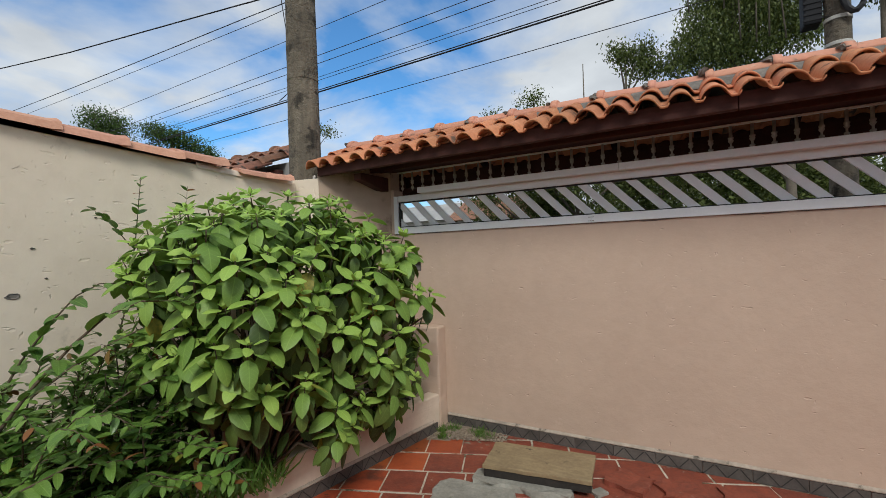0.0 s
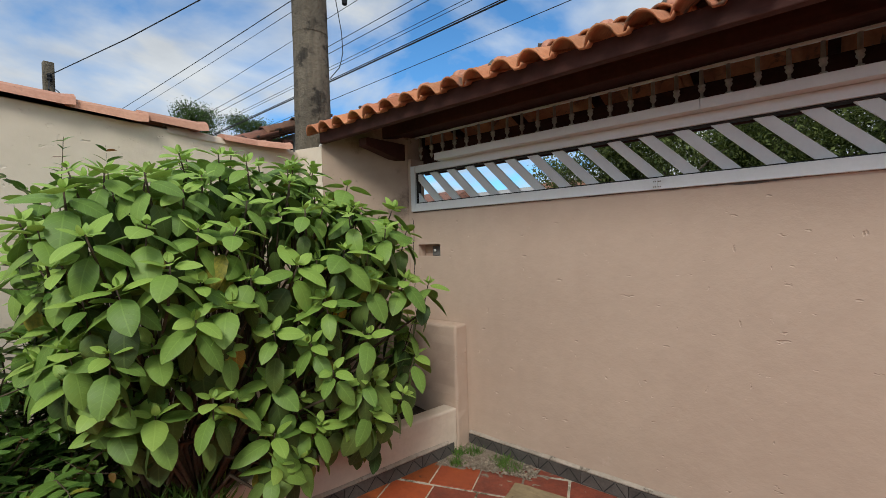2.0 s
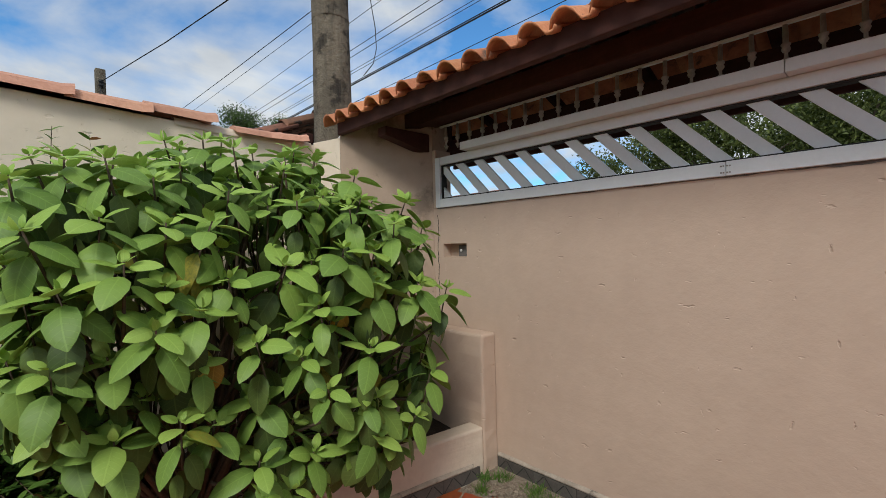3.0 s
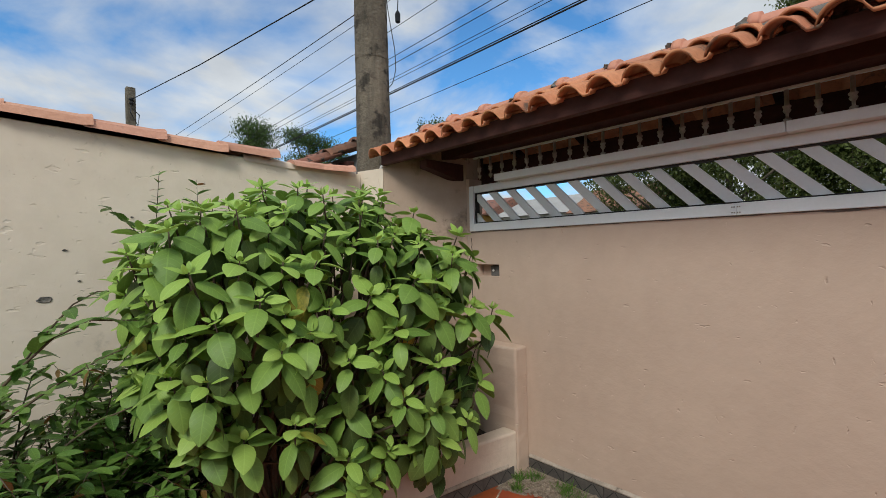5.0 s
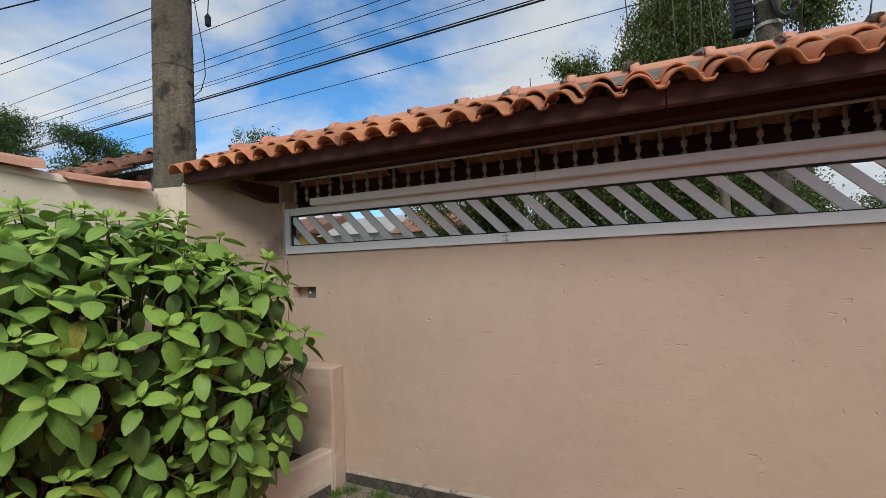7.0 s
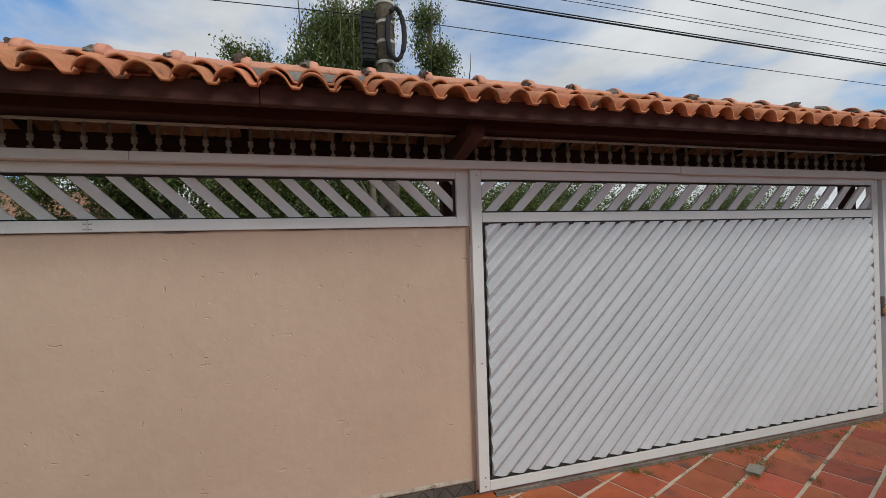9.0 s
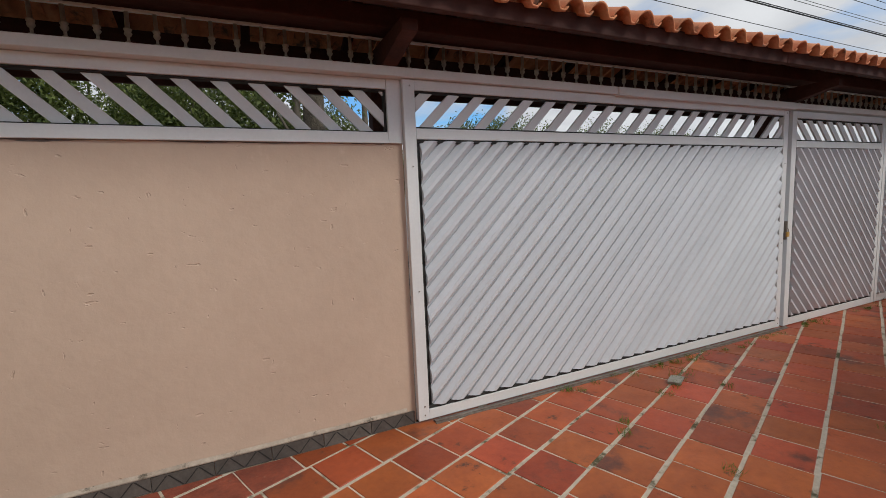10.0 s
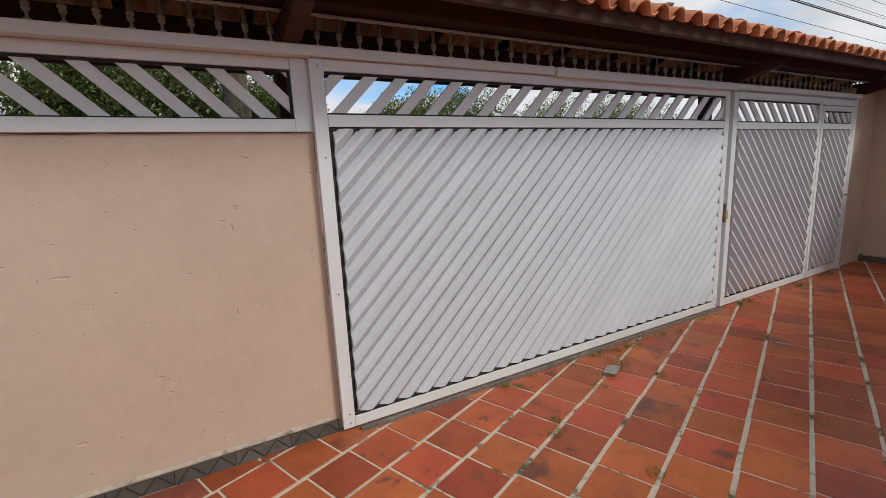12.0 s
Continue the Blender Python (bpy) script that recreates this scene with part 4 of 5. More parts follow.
# ---- poles and cables ----
pole = holder("utility_pole", "weathered grey concrete utility pole with stained joints", "utility pole", at=(-1.385, -0.41, -0.12))
bm = bmesh.new()
rings = []
for k in range(160):
    z = 8.2 * k / 159
    r = 0.176 - 0.006 * z
    ring = []
    for s in range(16):
        a = 2 * math.pi * s / 16
        seam = 0.05 * abs(noise.noise((s, 3, z * 9))) if s in (10, 13, 15) else 0
        rr = r * (1 + 0.035 * noise.noise((math.cos(a) * 2, math.sin(a) * 2, z * 2.2)) + seam)
        ring.append(bm.verts.new((rr * math.cos(a), rr * math.sin(a), z)))
    rings.append(ring)
for a, c in zip(rings, rings[1:]):
    for s in range(16):
        bm.faces.new((a[s], a[(s + 1) % 16], c[(s + 1) % 16], c[s]))
bm.faces.new(rings[-1])
part("shaft", bm, M["pole"], pole, smooth=True)
for z in (3.58, 2.62):
    part("joint_ring", lathe([(0.150, 0.0), (0.1585, 0.005), (0.1585, 0.010), (0.150, 0.014)], 16, at=(0, 0, z)), M["pole"], pole)
part("conduit", tube([(0.205, -0.105, 1.3), (0.205, -0.105, 2.42), (0.20, -0.09, 2.52), (0.17, -0.04, 2.58)], 0.012, 8), M["flatbar"], pole, "thin pale conduit")

tpole = holder("transformer_pole", "concrete street pole strapped with cable boxes", "utility pole", at=(3.45, 2.3, -0.10))
part("shaft", lathe([(0.125, 0), (0.106, 5.0), (0.095, 9.0)], 16), M["pole"], tpole, smooth=True)
for z in (3.72, 3.98, 4.22, 4.45, 4.68, 4.9, 5.3, 5.6):
    part("strap", lathe([(0.112, 0.0), (0.117, 0.004), (0.117, 0.034), (0.112, 0.038)], 16, at=(0, 0, z)), M["band"], tpole, "pale strap")
cb = part("cable_box", box(-0.28, -0.125, -0.05, 0.16, 4.0, 4.60, 0.02), M["plastic"], tpole, "black plastic cable box")
for k in range(9):
    part("rib", box(-0.285, -0.120, -0.058, -0.0505, 4.03 + 0.06 * k, 4.055 + 0.06 * k, 0.003), M["plastic"], cb)
part("coil", tube([(0.10 + 0.10 * math.cos(a), -0.15, 4.3 + 0.3 * math.sin(a)) for a in [2 * math.pi * k / 18 for k in range(19)]], 0.03, 6), M["cable"], tpole)
for dy, z in ((0.30, 4.62), (0.28, 4.98), (0.32, 5.04), (0.30, 5.22), (0.33, 5.30), (0.25, 5.52), (0.35, 5.74), (0.20, 6.17), (0.10, 6.70), (0.10, 7.0), (-0.1, 5.85)):
    part("insulator_arm", box(-0.02, 0.02, min(0, dy), max(0, dy) + 0.012, z - 0.02, z + 0.012, 0.003), M["steel"], tpole)

fpole = holder("far_post", "slim dark concrete service post with insulators", "utility pole", at=(-10.0, -1.05, -0.12))
part("shaft", box(-0.09, 0.09, -0.09, 0.09, 0, 5.64, 0.015), M["pole"], fpole)
part("insulator", lathe([(0.03, 0), (0.05, 0.04), (0.03, 0.08), (0.05, 0.12), (0.03, 0.16)], 8, at=(0.13, 0, 5.22)), M["plastic"], fpole)
part("loose_wire", tube([(0.1, 0, 5.3), (0.32, -0.05, 5.0), (0.22, 0.1, 4.75), (0.4, 0.1, 4.95), (0.12, 0.0, 5.15)], 0.012, 5), M["cable"], fpole)


def cable(points, radius, sag=0.0, label="black overhead cable along the street"):
    pts = []
    for a, c in zip(points, points[1:]):
        a, c = Vector(a), Vector(c)
        n = max(2, int((c - a).length / 2.5))
        for k in range(n):
            t = k / n
            p = a.lerp(c, t)
            p.z -= sag * 4 * t * (1 - t)
            pts.append(p)
    pts.append(Vector(points[-1]))
    tagged(part("overhead_cable", tube(pts, radius, 5), M["cable"]), label, "cable", group="overhead cables")


for y, z, r in ((2.6, 4.50, 0.0056), (2.58, 4.86, 0.014), (2.62, 4.92, 0.009), (2.6, 5.10, 0.0049), (2.63, 5.18, 0.0049), (2.55, 5.40, 0.0063), (2.65, 5.62, 0.0063), (2.5, 6.05, 0.0056)):
    cable([(-45, y, z + 0.1), (3.45, y, z + 0.12), (45, y, z)], r, 0.22)
cable([(-36, 2.6, 8.4), (-6.3, 2.6, 6.97), (3.45, 2.4, 6.6)], 0.010, 0.1, "thin overhead cable rising beyond the side wall")
cable([(-36, 3.1, 8.3), (-6.3, 3.0, 7.1), (3.45, 2.4, 6.9)], 0.007, 0.1, "thin overhead cable rising beyond the side wall")
cable([(-10.0, -1.05, 5.25), (-3.08, 0.0, 4.98), (3.45, 2.2, 5.75)], 0.009, 0.05, "service drop cable from the far post")
drop = holder("dangling_wire", "loose wire with a black connector hanging from the cables", "wire", at=(-4.8, 2.6, 6.3))
part("wire", tube([(0.1, 0, 1.6), (0.05, 0, 0.6), (0, 0, 0.1)], 0.010, 5), M["cable"], drop)
part("connector", lathe([(0.02, -0.12), (0.05, -0.10), (0.055, 0.06), (0.02, 0.12)], 8), M["plastic"], drop)
part("loop", tube([(-0.55, 0, 1.6), (-0.30, 0, 0.2), (-0.12, 0, -0.6), (-0.10, 0, -1.0), (-0.22, 0, -1.25), (-0.55, 0, -1.38)], 0.009, 5), M["cable"], drop)
lampx = holder("street_lamp", "dark street lamp arm above the road", "street lamp", at=(5.7, 2.6, 6.05))
part("arm", tube([(-2.2, -0.2, -0.35), (-0.6, 0, 0.0), (0.0, 0, 0.0)], 0.035, 8), M["steel"], lampx)
part("lamp_head", tube([(0.0, 0, 0), (0.12, 0, 0), (0.5, 0, -0.03)], [0.045, 0.075, 0.07], 10), M["plastic"], lampx)

# ---- trees, houses across the street ----
TWIG = (np.array([(0, 0, 0), (0.5, -0.27, 0.07), (1, 0, -0.15), (0.45, 0.27, 0.07)]), [(0, 1, 2), (0, 2, 3)], [(0, 0.5), (0.5, 0.2), (1, 0.5), (0.5, 0.8)])


def tree(name, base, height, clumps, leaves, size, material, label, seed, trunk=0.22, hang=0.5, lean=0.0, shoots=()):
    """A tapered trunk with limbs to each clump, and a crown of many small leaves in uneven clumps."""
    r = random.Random(seed)
    t = holder(name, label, "tree", at=base)
    bm = bmesh.new()
    top = Vector((lean, 0, height))
    pts = [Vector((lean * (k / 6) ** 2 + 0.15 * noise.noise((seed, k, 0)), 0.15 * noise.noise((seed, k, 5)), height * k / 6)) for k in range(7)]
    tube(pts, [trunk * (1 - 0.75 * k / 6) for k in range(7)], 8, bm)
    for c, rad in clumps:
        c = Vector(c)
        z = min(height * 0.9, max(height * 0.25, c.z - 1.2 * rad[2]))
        s = pts[min(6, int(6 * z / height))]
        mid = s.lerp(c, 0.55) + Vector((0, 0, 0.15 * rad[2]))
        tube([s, mid, c, c + Vector((0, 0, 0.7 * rad[2]))], [trunk * 0.35, trunk * 0.22, trunk * 0.12, trunk * 0.04], 5, bm)
    part("trunk", bm, M["trunk"], t, smooth=True)
    for x, z0, z1 in shoots:
        k = r.uniform(-0.25, 0.25)
        part("bare_branch", tube([(x, -1.1, z0), (x + k * 0.6, -1.15, 0.5 * (z0 + z1)), (x + k, -1.1, z1)], [0.032, 0.024, 0.010], 5), M["trunk"], t, smooth=True)
    mats = []
    vol = [rad[0] * rad[1] * rad[2] for _, rad in clumps]
    for (c, rad), v in zip(clumps, vol):
        n = int(leaves * v / sum(vol))
        twigs = [Vector((r.gauss(0, 0.5), r.gauss(0, 0.5), r.gauss(0, 0.48))) for _ in range(max(4, n // 26))]
        for k in range(n):
            q = twigs[k % len(twigs)]
            q = q * (min(1.0, 1.05 / max(q.length, 1e-3)) if q.length > 1 else 1)
            p = Vector(c) + Vector((q.x * rad[0], q.y * rad[1], q.z * rad[2])) + Vector((r.gauss(0, 1), r.gauss(0, 1), r.gauss(0, 1) * 1.1)) * size * 1.5
            d = Vector((r.uniform(-1, 1), r.uniform(-1, 1), r.uniform(-1, 0.6) - hang))
            mats.append(aim(p, d, size * r.uniform(0.6, 1.3), (r.uniform(-1, 1), r.uniform(-1, 1), 1)))
    me = joined(TWIG, mats)
    me.materials.append(M[material])
    tagged(part("crown", me, None, t), kind="stuff")
    return t


def clump_set(seed, n, cx, cy, cz, sx, sy, sz, rmin, rmax):
    r = random.Random(seed)
    return [((cx + r.uniform(-sx, sx), cy + r.uniform(-sy, sy), cz + r.uniform(-sz, sz)), tuple(r.uniform(rmin, rmax) * k for k in (1.0, 1.0, 0.85))) for _ in range(n)]


def hedge_tree(x, y, h, seed, wide=2.0, material="tree", size=0.115, leaves=24000, name="tree"):
    tree(name, (x, y, -0.12), h * 0.75, clump_set(seed, 9, 0, 0, h * 0.52, wide, wide * 0.7, h * 0.36, wide * 0.42, wide * 0.7), leaves, size, material, "dense dark green tree across the street", seed, 0.14, 0.2)


# tall trees beyond the roof
tree("tree", (3.8, 18, -0.12), 13.5, [((-1.0, 0, 10.4), (1.3, 1.0, 0.9)), ((-0.6, 0, 11.8), (1.2, 1.0, 0.9)), ((0.2, 0, 12.6), (1.1, 0.9, 0.9)), ((0.9, 0, 11.2), (1.3, 1.0, 1.1)), ((1.6, 0, 12.3), (0.9, 0.8, 1.1)), ((2.0, 0, 10.2), (1.0, 0.9, 1.0)), ((0.2, 0, 9.6), (1.6, 1.0, 1.0)), ((-1.9, 0, 9.6), (0.8, 0.7, 0.7)), ((1.9, 0, 13.4), (0.8, 0.7, 0.9))], 38000, 0.125, "tree", "tall tree with drooping grey-green foliage", 3, 0.26, 0.9, shoots=((-1.6, 11.2, 14.2), (-0.4, 11, 14.8), (0.1, 9.6, 14.4), (0.6, 9.4, 13.6), (1.0, 9.5, 14.6), (1.5, 9.3, 12.6), (2.1, 9.6, 13.8)))
tree("tree", (-0.4, 18, -0.12), 10.2, [((0.5, 0, 10.4), (0.8, 0.5, 0.5)), ((-0.3, 0, 10.7), (0.5, 0.4, 0.35)), ((0.9, 0, 9.7), (0.8, 0.5, 0.4))], 3200, 0.14, "tree", "tree with small feathery crown", 8, 0.16, 0.5)
tree("tree", (8.4, 18.5, -0.12), 13.5, [((0.4, 0, 11.5), (0.95, 0.7, 0.75)), ((-0.2, 0, 13.4), (0.6, 0.6, 0.8)), ((0.7, 0, 10.7), (0.6, 0.5, 0.4)), ((-0.5, 0, 12.2), (0.4, 0.4, 0.5))], 7500, 0.13, "tree", "tall slender tree with hanging foliage", 6, 0.2, 0.9, shoots=((-0.3, 10.2, 14.5), (1.6, 9.8, 11.4), (0.2, 11, 13.9)))
tree("tree", (-3.2, 22.5, -0.12), 12.4, [((0.0, 0, 9.8), (0.5, 0.4, 0.3))], 120, 0.14, "tree", "thin nearly bare tree top above the roof", 9, 0.10, 0.5)
tree("tree", (-20.6, 18, -0.12), 10.4, [((-1.2, 0, 10.5), (0.35, 0.3, 0.5)), ((0.5, 0, 10.3), (0.7, 0.5, 0.35)), ((1.8, 0, 10.1), (0.6, 0.4, 0.3))], 900, 0.14, "tree", "wispy tree tops far beyond the roof", 14, 0.10, 0.3)
tree("tree", (-4.8, 18, -0.12), 9.3, [((0.0, 0, 9.3), (0.8, 0.5, 0.5)), ((-2.4, 0, 9.0), (0.6, 0.4, 0.35))], 800, 0.13, "tree", "thin feathery tree top above the roof", 15, 0.10, 0.3)
for k, (x, y, h, wdt) in enumerate(((-3.6, 12.0, 4.6, 1.5), (-1.3, 11.5, 5.6, 1.9), (1.2, 12.0, 6.2, 2.1), (3.8, 12.5, 5.4, 2.0), (0.0, 14.5, 6.8, 2.2), (6.2, 15.5, 5.0, 2.0), (9.0, 16.0, 4.6, 2.1), (12.2, 16.0, 4.9, 2.3), (15.8, 16.5, 5.2, 2.5), (19.5, 17, 5.0, 2.4), (23.5, 18, 5.2, 2.6), (28, 19, 5.4, 2.8), (33, 20, 5.5, 3.0), (4.9, 13.2, 4.6, 1.6))):
    hedge_tree(x, y, h, 20 + k, wdt)
tree("tree", (4.2, 9.9, -0.12), 6.2, [((0.2, 0.4, 5.2), (1.1, 0.9, 0.9)), ((-0.7, 0.2, 4.4), (0.8, 0.7, 0.6))], 1500, 0.15, "tree", "bare-limbed tree with pale branches", 60, 0.17, 0.4)
tree("ivy_tree", (-18.0, 4.75, -0.12), 6.6, [((0, -0.40, 7.3), (0.5, 0.50, 0.50)), ((0, 0.35, 7.3), (0.5, 0.55, 0.48)), ((0, 0, 6.5), (0.6, 0.9, 0.6)), ((0, 0.2, 4.9), (0.6, 0.8, 1.0))], 15000, 0.085, "tree2", "ivy-covered tree rising beyond the side wall", 80, 0.2, 0.5)
tree("ivy_tree", (-18.0, 7.2, -0.12), 6.4, [((0, -0.70, 7.35), (0.5, 0.45, 0.45)), ((0, 0.1, 7.25), (0.6, 0.7, 0.45)), ((0, 1.0, 7.0), (0.6, 0.7, 0.42)), ((0, 1.7, 6.75), (0.5, 0.5, 0.40)), ((0, 0.3, 6.1), (0.6, 1.4, 0.6)), ((0, 0.2, 4.9), (0.6, 1.0, 1.0))], 24000, 0.085, "tree2", "ivy-covered tree rising beyond the side wall", 81, 0.2, 0.5)
tree("bush_tree", (-19.6, 5.2, -0.12), 6.2, clump_set(97, 5, 0, 0, 6.3, 0.8, 0.6, 0.5, 0.35, 0.6), 1200, 0.10, "tree", "wispy grey-green shrub crown beyond the side wall", 97, 0.12, 0.2)


def house(x0, x1, y0, y1, h, material, roof_mat, label, windows):
    t = holder("house", label, "house", at=(x0, y0, -0.12))
    w, d = x1 - x0, y1 - y0
    part("wall", box(0, w, 0, d, 0, h), M[material], t)
    bm = bmesh.new()
    a = [bm.verts.new(p) for p in ((-0.4, -0.5, h + 0.003), (w + 0.4, -0.5, h + 0.003), (w + 0.4, d + 0.5, h + 0.003), (-0.4, d + 0.5, h + 0.003), (-0.4, d / 2, h + 1.1), (w + 0.4, d / 2, h + 1.1))]
    for f in ((0, 1, 5, 4), (2, 3, 4, 5), (0, 4, 3), (1, 2, 5), (0, 3, 2, 1)):
        bm.faces.new([a[i] for i in f])
    part("roof", bm, M[roof_mat], t)
    for wx, wz in windows:
        o = part("window", box(wx, wx + 0.9, -0.03, 0.05, wz, wz + 1.0), M["window"], t)
        part("frame", box(wx - 0.06, wx + 0.96, -0.05, -0.031, wz - 0.08, wz - 0.002), M["white"], o)


house(-19.5, -13.2, 14.5, 19.5, 3.5, "ochre", "roof_old", "ochre painted single-storey house across the street", ((0.8, 1.6), (2.7, 1.6), (4.6, 1.6)))
house(-12.2, -7.6, 15.0, 20.0, 3.3, "white", "grey", "white painted house with a low grey roof", ((0.7, 1.5), (2.8, 1.5)))
house(-7.0, -4.6, 13.5, 17.0, 3.1, "white", "roof_old", "small white house beside the trees", ((0.7, 1.5),))
structure("wall_street", box(-30, 40, 10.4, 10.55, -0.12, 1.6), M["grey"], "low grey wall across the street", "wall")

# ---- planter bush ----
LEAF = leaf_shape(7, 0.62, 0.24, 0.36, 0.02, 0.42)
bush = holder("planter_bush", "large leafy green bush with broad ovate leaves in the planter", "bush", at=(-0.42, -1.6, 0.28))
b_inv = Matrix.Translation((0.42, 1.6, -0.28))
BODIES = (((-0.42, -1.55, 1.24), (0.72, 0.80, 0.82)), ((-0.09, -1.17, 1.19), (0.50, 0.48, 0.70)), ((-0.30, -2.05, 1.42), (0.60, 0.42, 0.54)), ((-0.18, -1.78, 0.80), (0.46, 0.55, 0.42)))
br = random.Random(11)


def inside(p, grow=1.0):
    for c, r in BODIES:
        if sum(abs((p[i] - c[i]) / (r[i] * grow)) ** 3.0 for i in range(3)) < 1:
            return True
    return False


OPENINGS = ((Vector((-0.08, -1.47, 1.46)), 0.17), (Vector((-0.02, -1.75, 1.22)), 0.12), (Vector((0.10, -1.30, 0.98)), 0.12))
tips = []
tries = 0
while len(tips) < 240 and tries < 12000:
    tries += 1
    c, r = BODIES[br.choice((0, 0, 0, 0, 1, 2, 2, 3))]
    d = Vector((br.gauss(0, 1), br.gauss(0, 1), br.gauss(0.2, 1))).normalized()
    k = 1 / sum(abs(d[i] / r[i]) ** 3.0 for i in range(3)) ** (1 / 3.0)
    p = Vector(c) + d * k * br.uniform(0.84, 1.04)
    if inside(p, 0.84) or p.x < -1.12 or p.z < (0.92 if p.y < -1.78 else 0.52) or (d.x < -0.5 and d.z < 0.3) or noise.noise(p * 4.2) < -0.16 or any((p - q).length < w for q, w in OPENINGS):
        continue
    if any((p - q).length < 0.128 for q, _ in tips):
        continue
    n = Vector((d.x / r[0], d.y / r[1], d.z / r[2])).normalized()
    tips.append((p, (n * 0.42 + Vector((0, 0, 0.85)) + Vector((br.uniform(-0.2, 0.2), br.uniform(-0.2, 0.2), 0))).normalized()))

# opposite pairs down each shoot: pale at the tip, broad and level below it, hanging at the foot, where shade is put
# into the dark colour
LEVELS = ((0.0, 22, 0.034), (0.005, 42, 0.062), (0.016, 64, 0.098), (0.042, 86, 0.122), (0.080, 110, 0.136), (0.130, 134, 0.132), (0.190, 152, 0.124))
young, broad, aged_shaded = [], [], []
for p, ax in tips:
    u = ax.orthogonal().normalized()
    turn0 = br.uniform(0, 6.28)
    vig = br.uniform(0.85, 1.28)
    for lev, (back, ang, size) in enumerate(LEVELS):
        for s in (0, 1):
            if lev > 3 and br.random() < 0.22:
                continue
            a = turn0 + lev * math.pi / 2 + s * math.pi + br.uniform(-0.3, 0.3)
            side = Matrix.Rotation(a, 3, ax) @ u
            an = radians(ang + br.uniform(-14, 14))
            d = ax * math.cos(an) + side * math.sin(an) - Vector((0, 0, 0.10 * lev * br.random()))
            m = aim(p - ax * back + side * (0.006 + 0.10 * size), d, size * vig * br.uniform(0.85, 1.15), ax + side * 0.4, br.uniform(-0.4, 0.4), br.uniform(0.88, 1.1))
            (young if lev < 3 else broad if lev < 5 else aged_shaded).append(m)
# sparse older leaves deep inside, in the same shade-darkened colour
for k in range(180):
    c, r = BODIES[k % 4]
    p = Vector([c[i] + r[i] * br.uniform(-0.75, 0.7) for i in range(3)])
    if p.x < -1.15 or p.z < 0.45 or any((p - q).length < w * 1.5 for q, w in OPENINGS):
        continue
    aged_shaded.append(aim(p, (br.uniform(-1, 1), br.uniform(-1, 1), br.uniform(-1.4, 0.0)), br.uniform(0.09, 0.14), (br.uniform(-0.6, 0.6), br.uniform(-0.6, 0.6), 1)))
near = [m for m in broad if m.translation.x > -0.05][:300]
near_ids = {id(m) for m in near}
leaf_me = joined(LEAF, [Matrix.Identity(4)])
leaf_me.materials.append(M["leaf"])
for m in near:
    o = part("leaf", leaf_me, None, bush)
    o.matrix_local = b_inv @ m
for name, mats, material, label in (("foliage", [m for m in broad if id(m) not in near_ids], "leaf", ""), ("young_foliage", young, "tip", "pale young leaves at the shoot tips"), ("old_foliage", aged_shaded, "old", "older leaves, some yellowing, darkened for shade low in the bush")):
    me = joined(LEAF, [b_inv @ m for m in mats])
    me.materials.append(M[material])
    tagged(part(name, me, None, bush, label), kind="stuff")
withered_me = joined(LEAF, [Matrix.Identity(4)])
withered_me.materials.append(M["withered"])
for x, y, z, size, lean in ((0.03, -1.89, 1.50, 0.13, 0.2), (0.01, -1.86, 1.49, 0.11, -0.4), (0.24, -1.38, 1.30, 0.11, 0.1), (0.22, -1.35, 1.28, 0.09, 0.5), (0.20, -1.85, 1.16, 0.11, -0.2)):
    o = part("withered_leaf", withered_me, None, bush, "yellow withered hanging leaf")
    o.matrix_local = b_inv @ aim((x, y, z), (0.15, lean, -1), size, (1, -0.4, 0.2), 0.3 * lean)
roots = [Vector((br.uniform(-0.75, -0.2), br.uniform(-2.1, -1.15), 0.24)) for _ in range(9)]
for p, ax in tips:
    root = min(roots, key=lambda q: (q.xy - p.xy).length + br.uniform(0, 0.3))
    mid = root.lerp(p, 0.5) + Vector((br.uniform(-0.08, 0.08), br.uniform(-0.08, 0.08), 0.10))
    part("stem", tube([b_inv @ q for q in (root, root.lerp(mid, 0.5), mid, p - ax * 0.18, p)], [0.013, 0.011, 0.009, 0.006, 0.003], 5), M["stem"], bush, smooth=True)

# ---- sprawling shrub with small glossy leaves ----
SMALL = leaf_shape(5, 0.42, 0.16, 0.20)


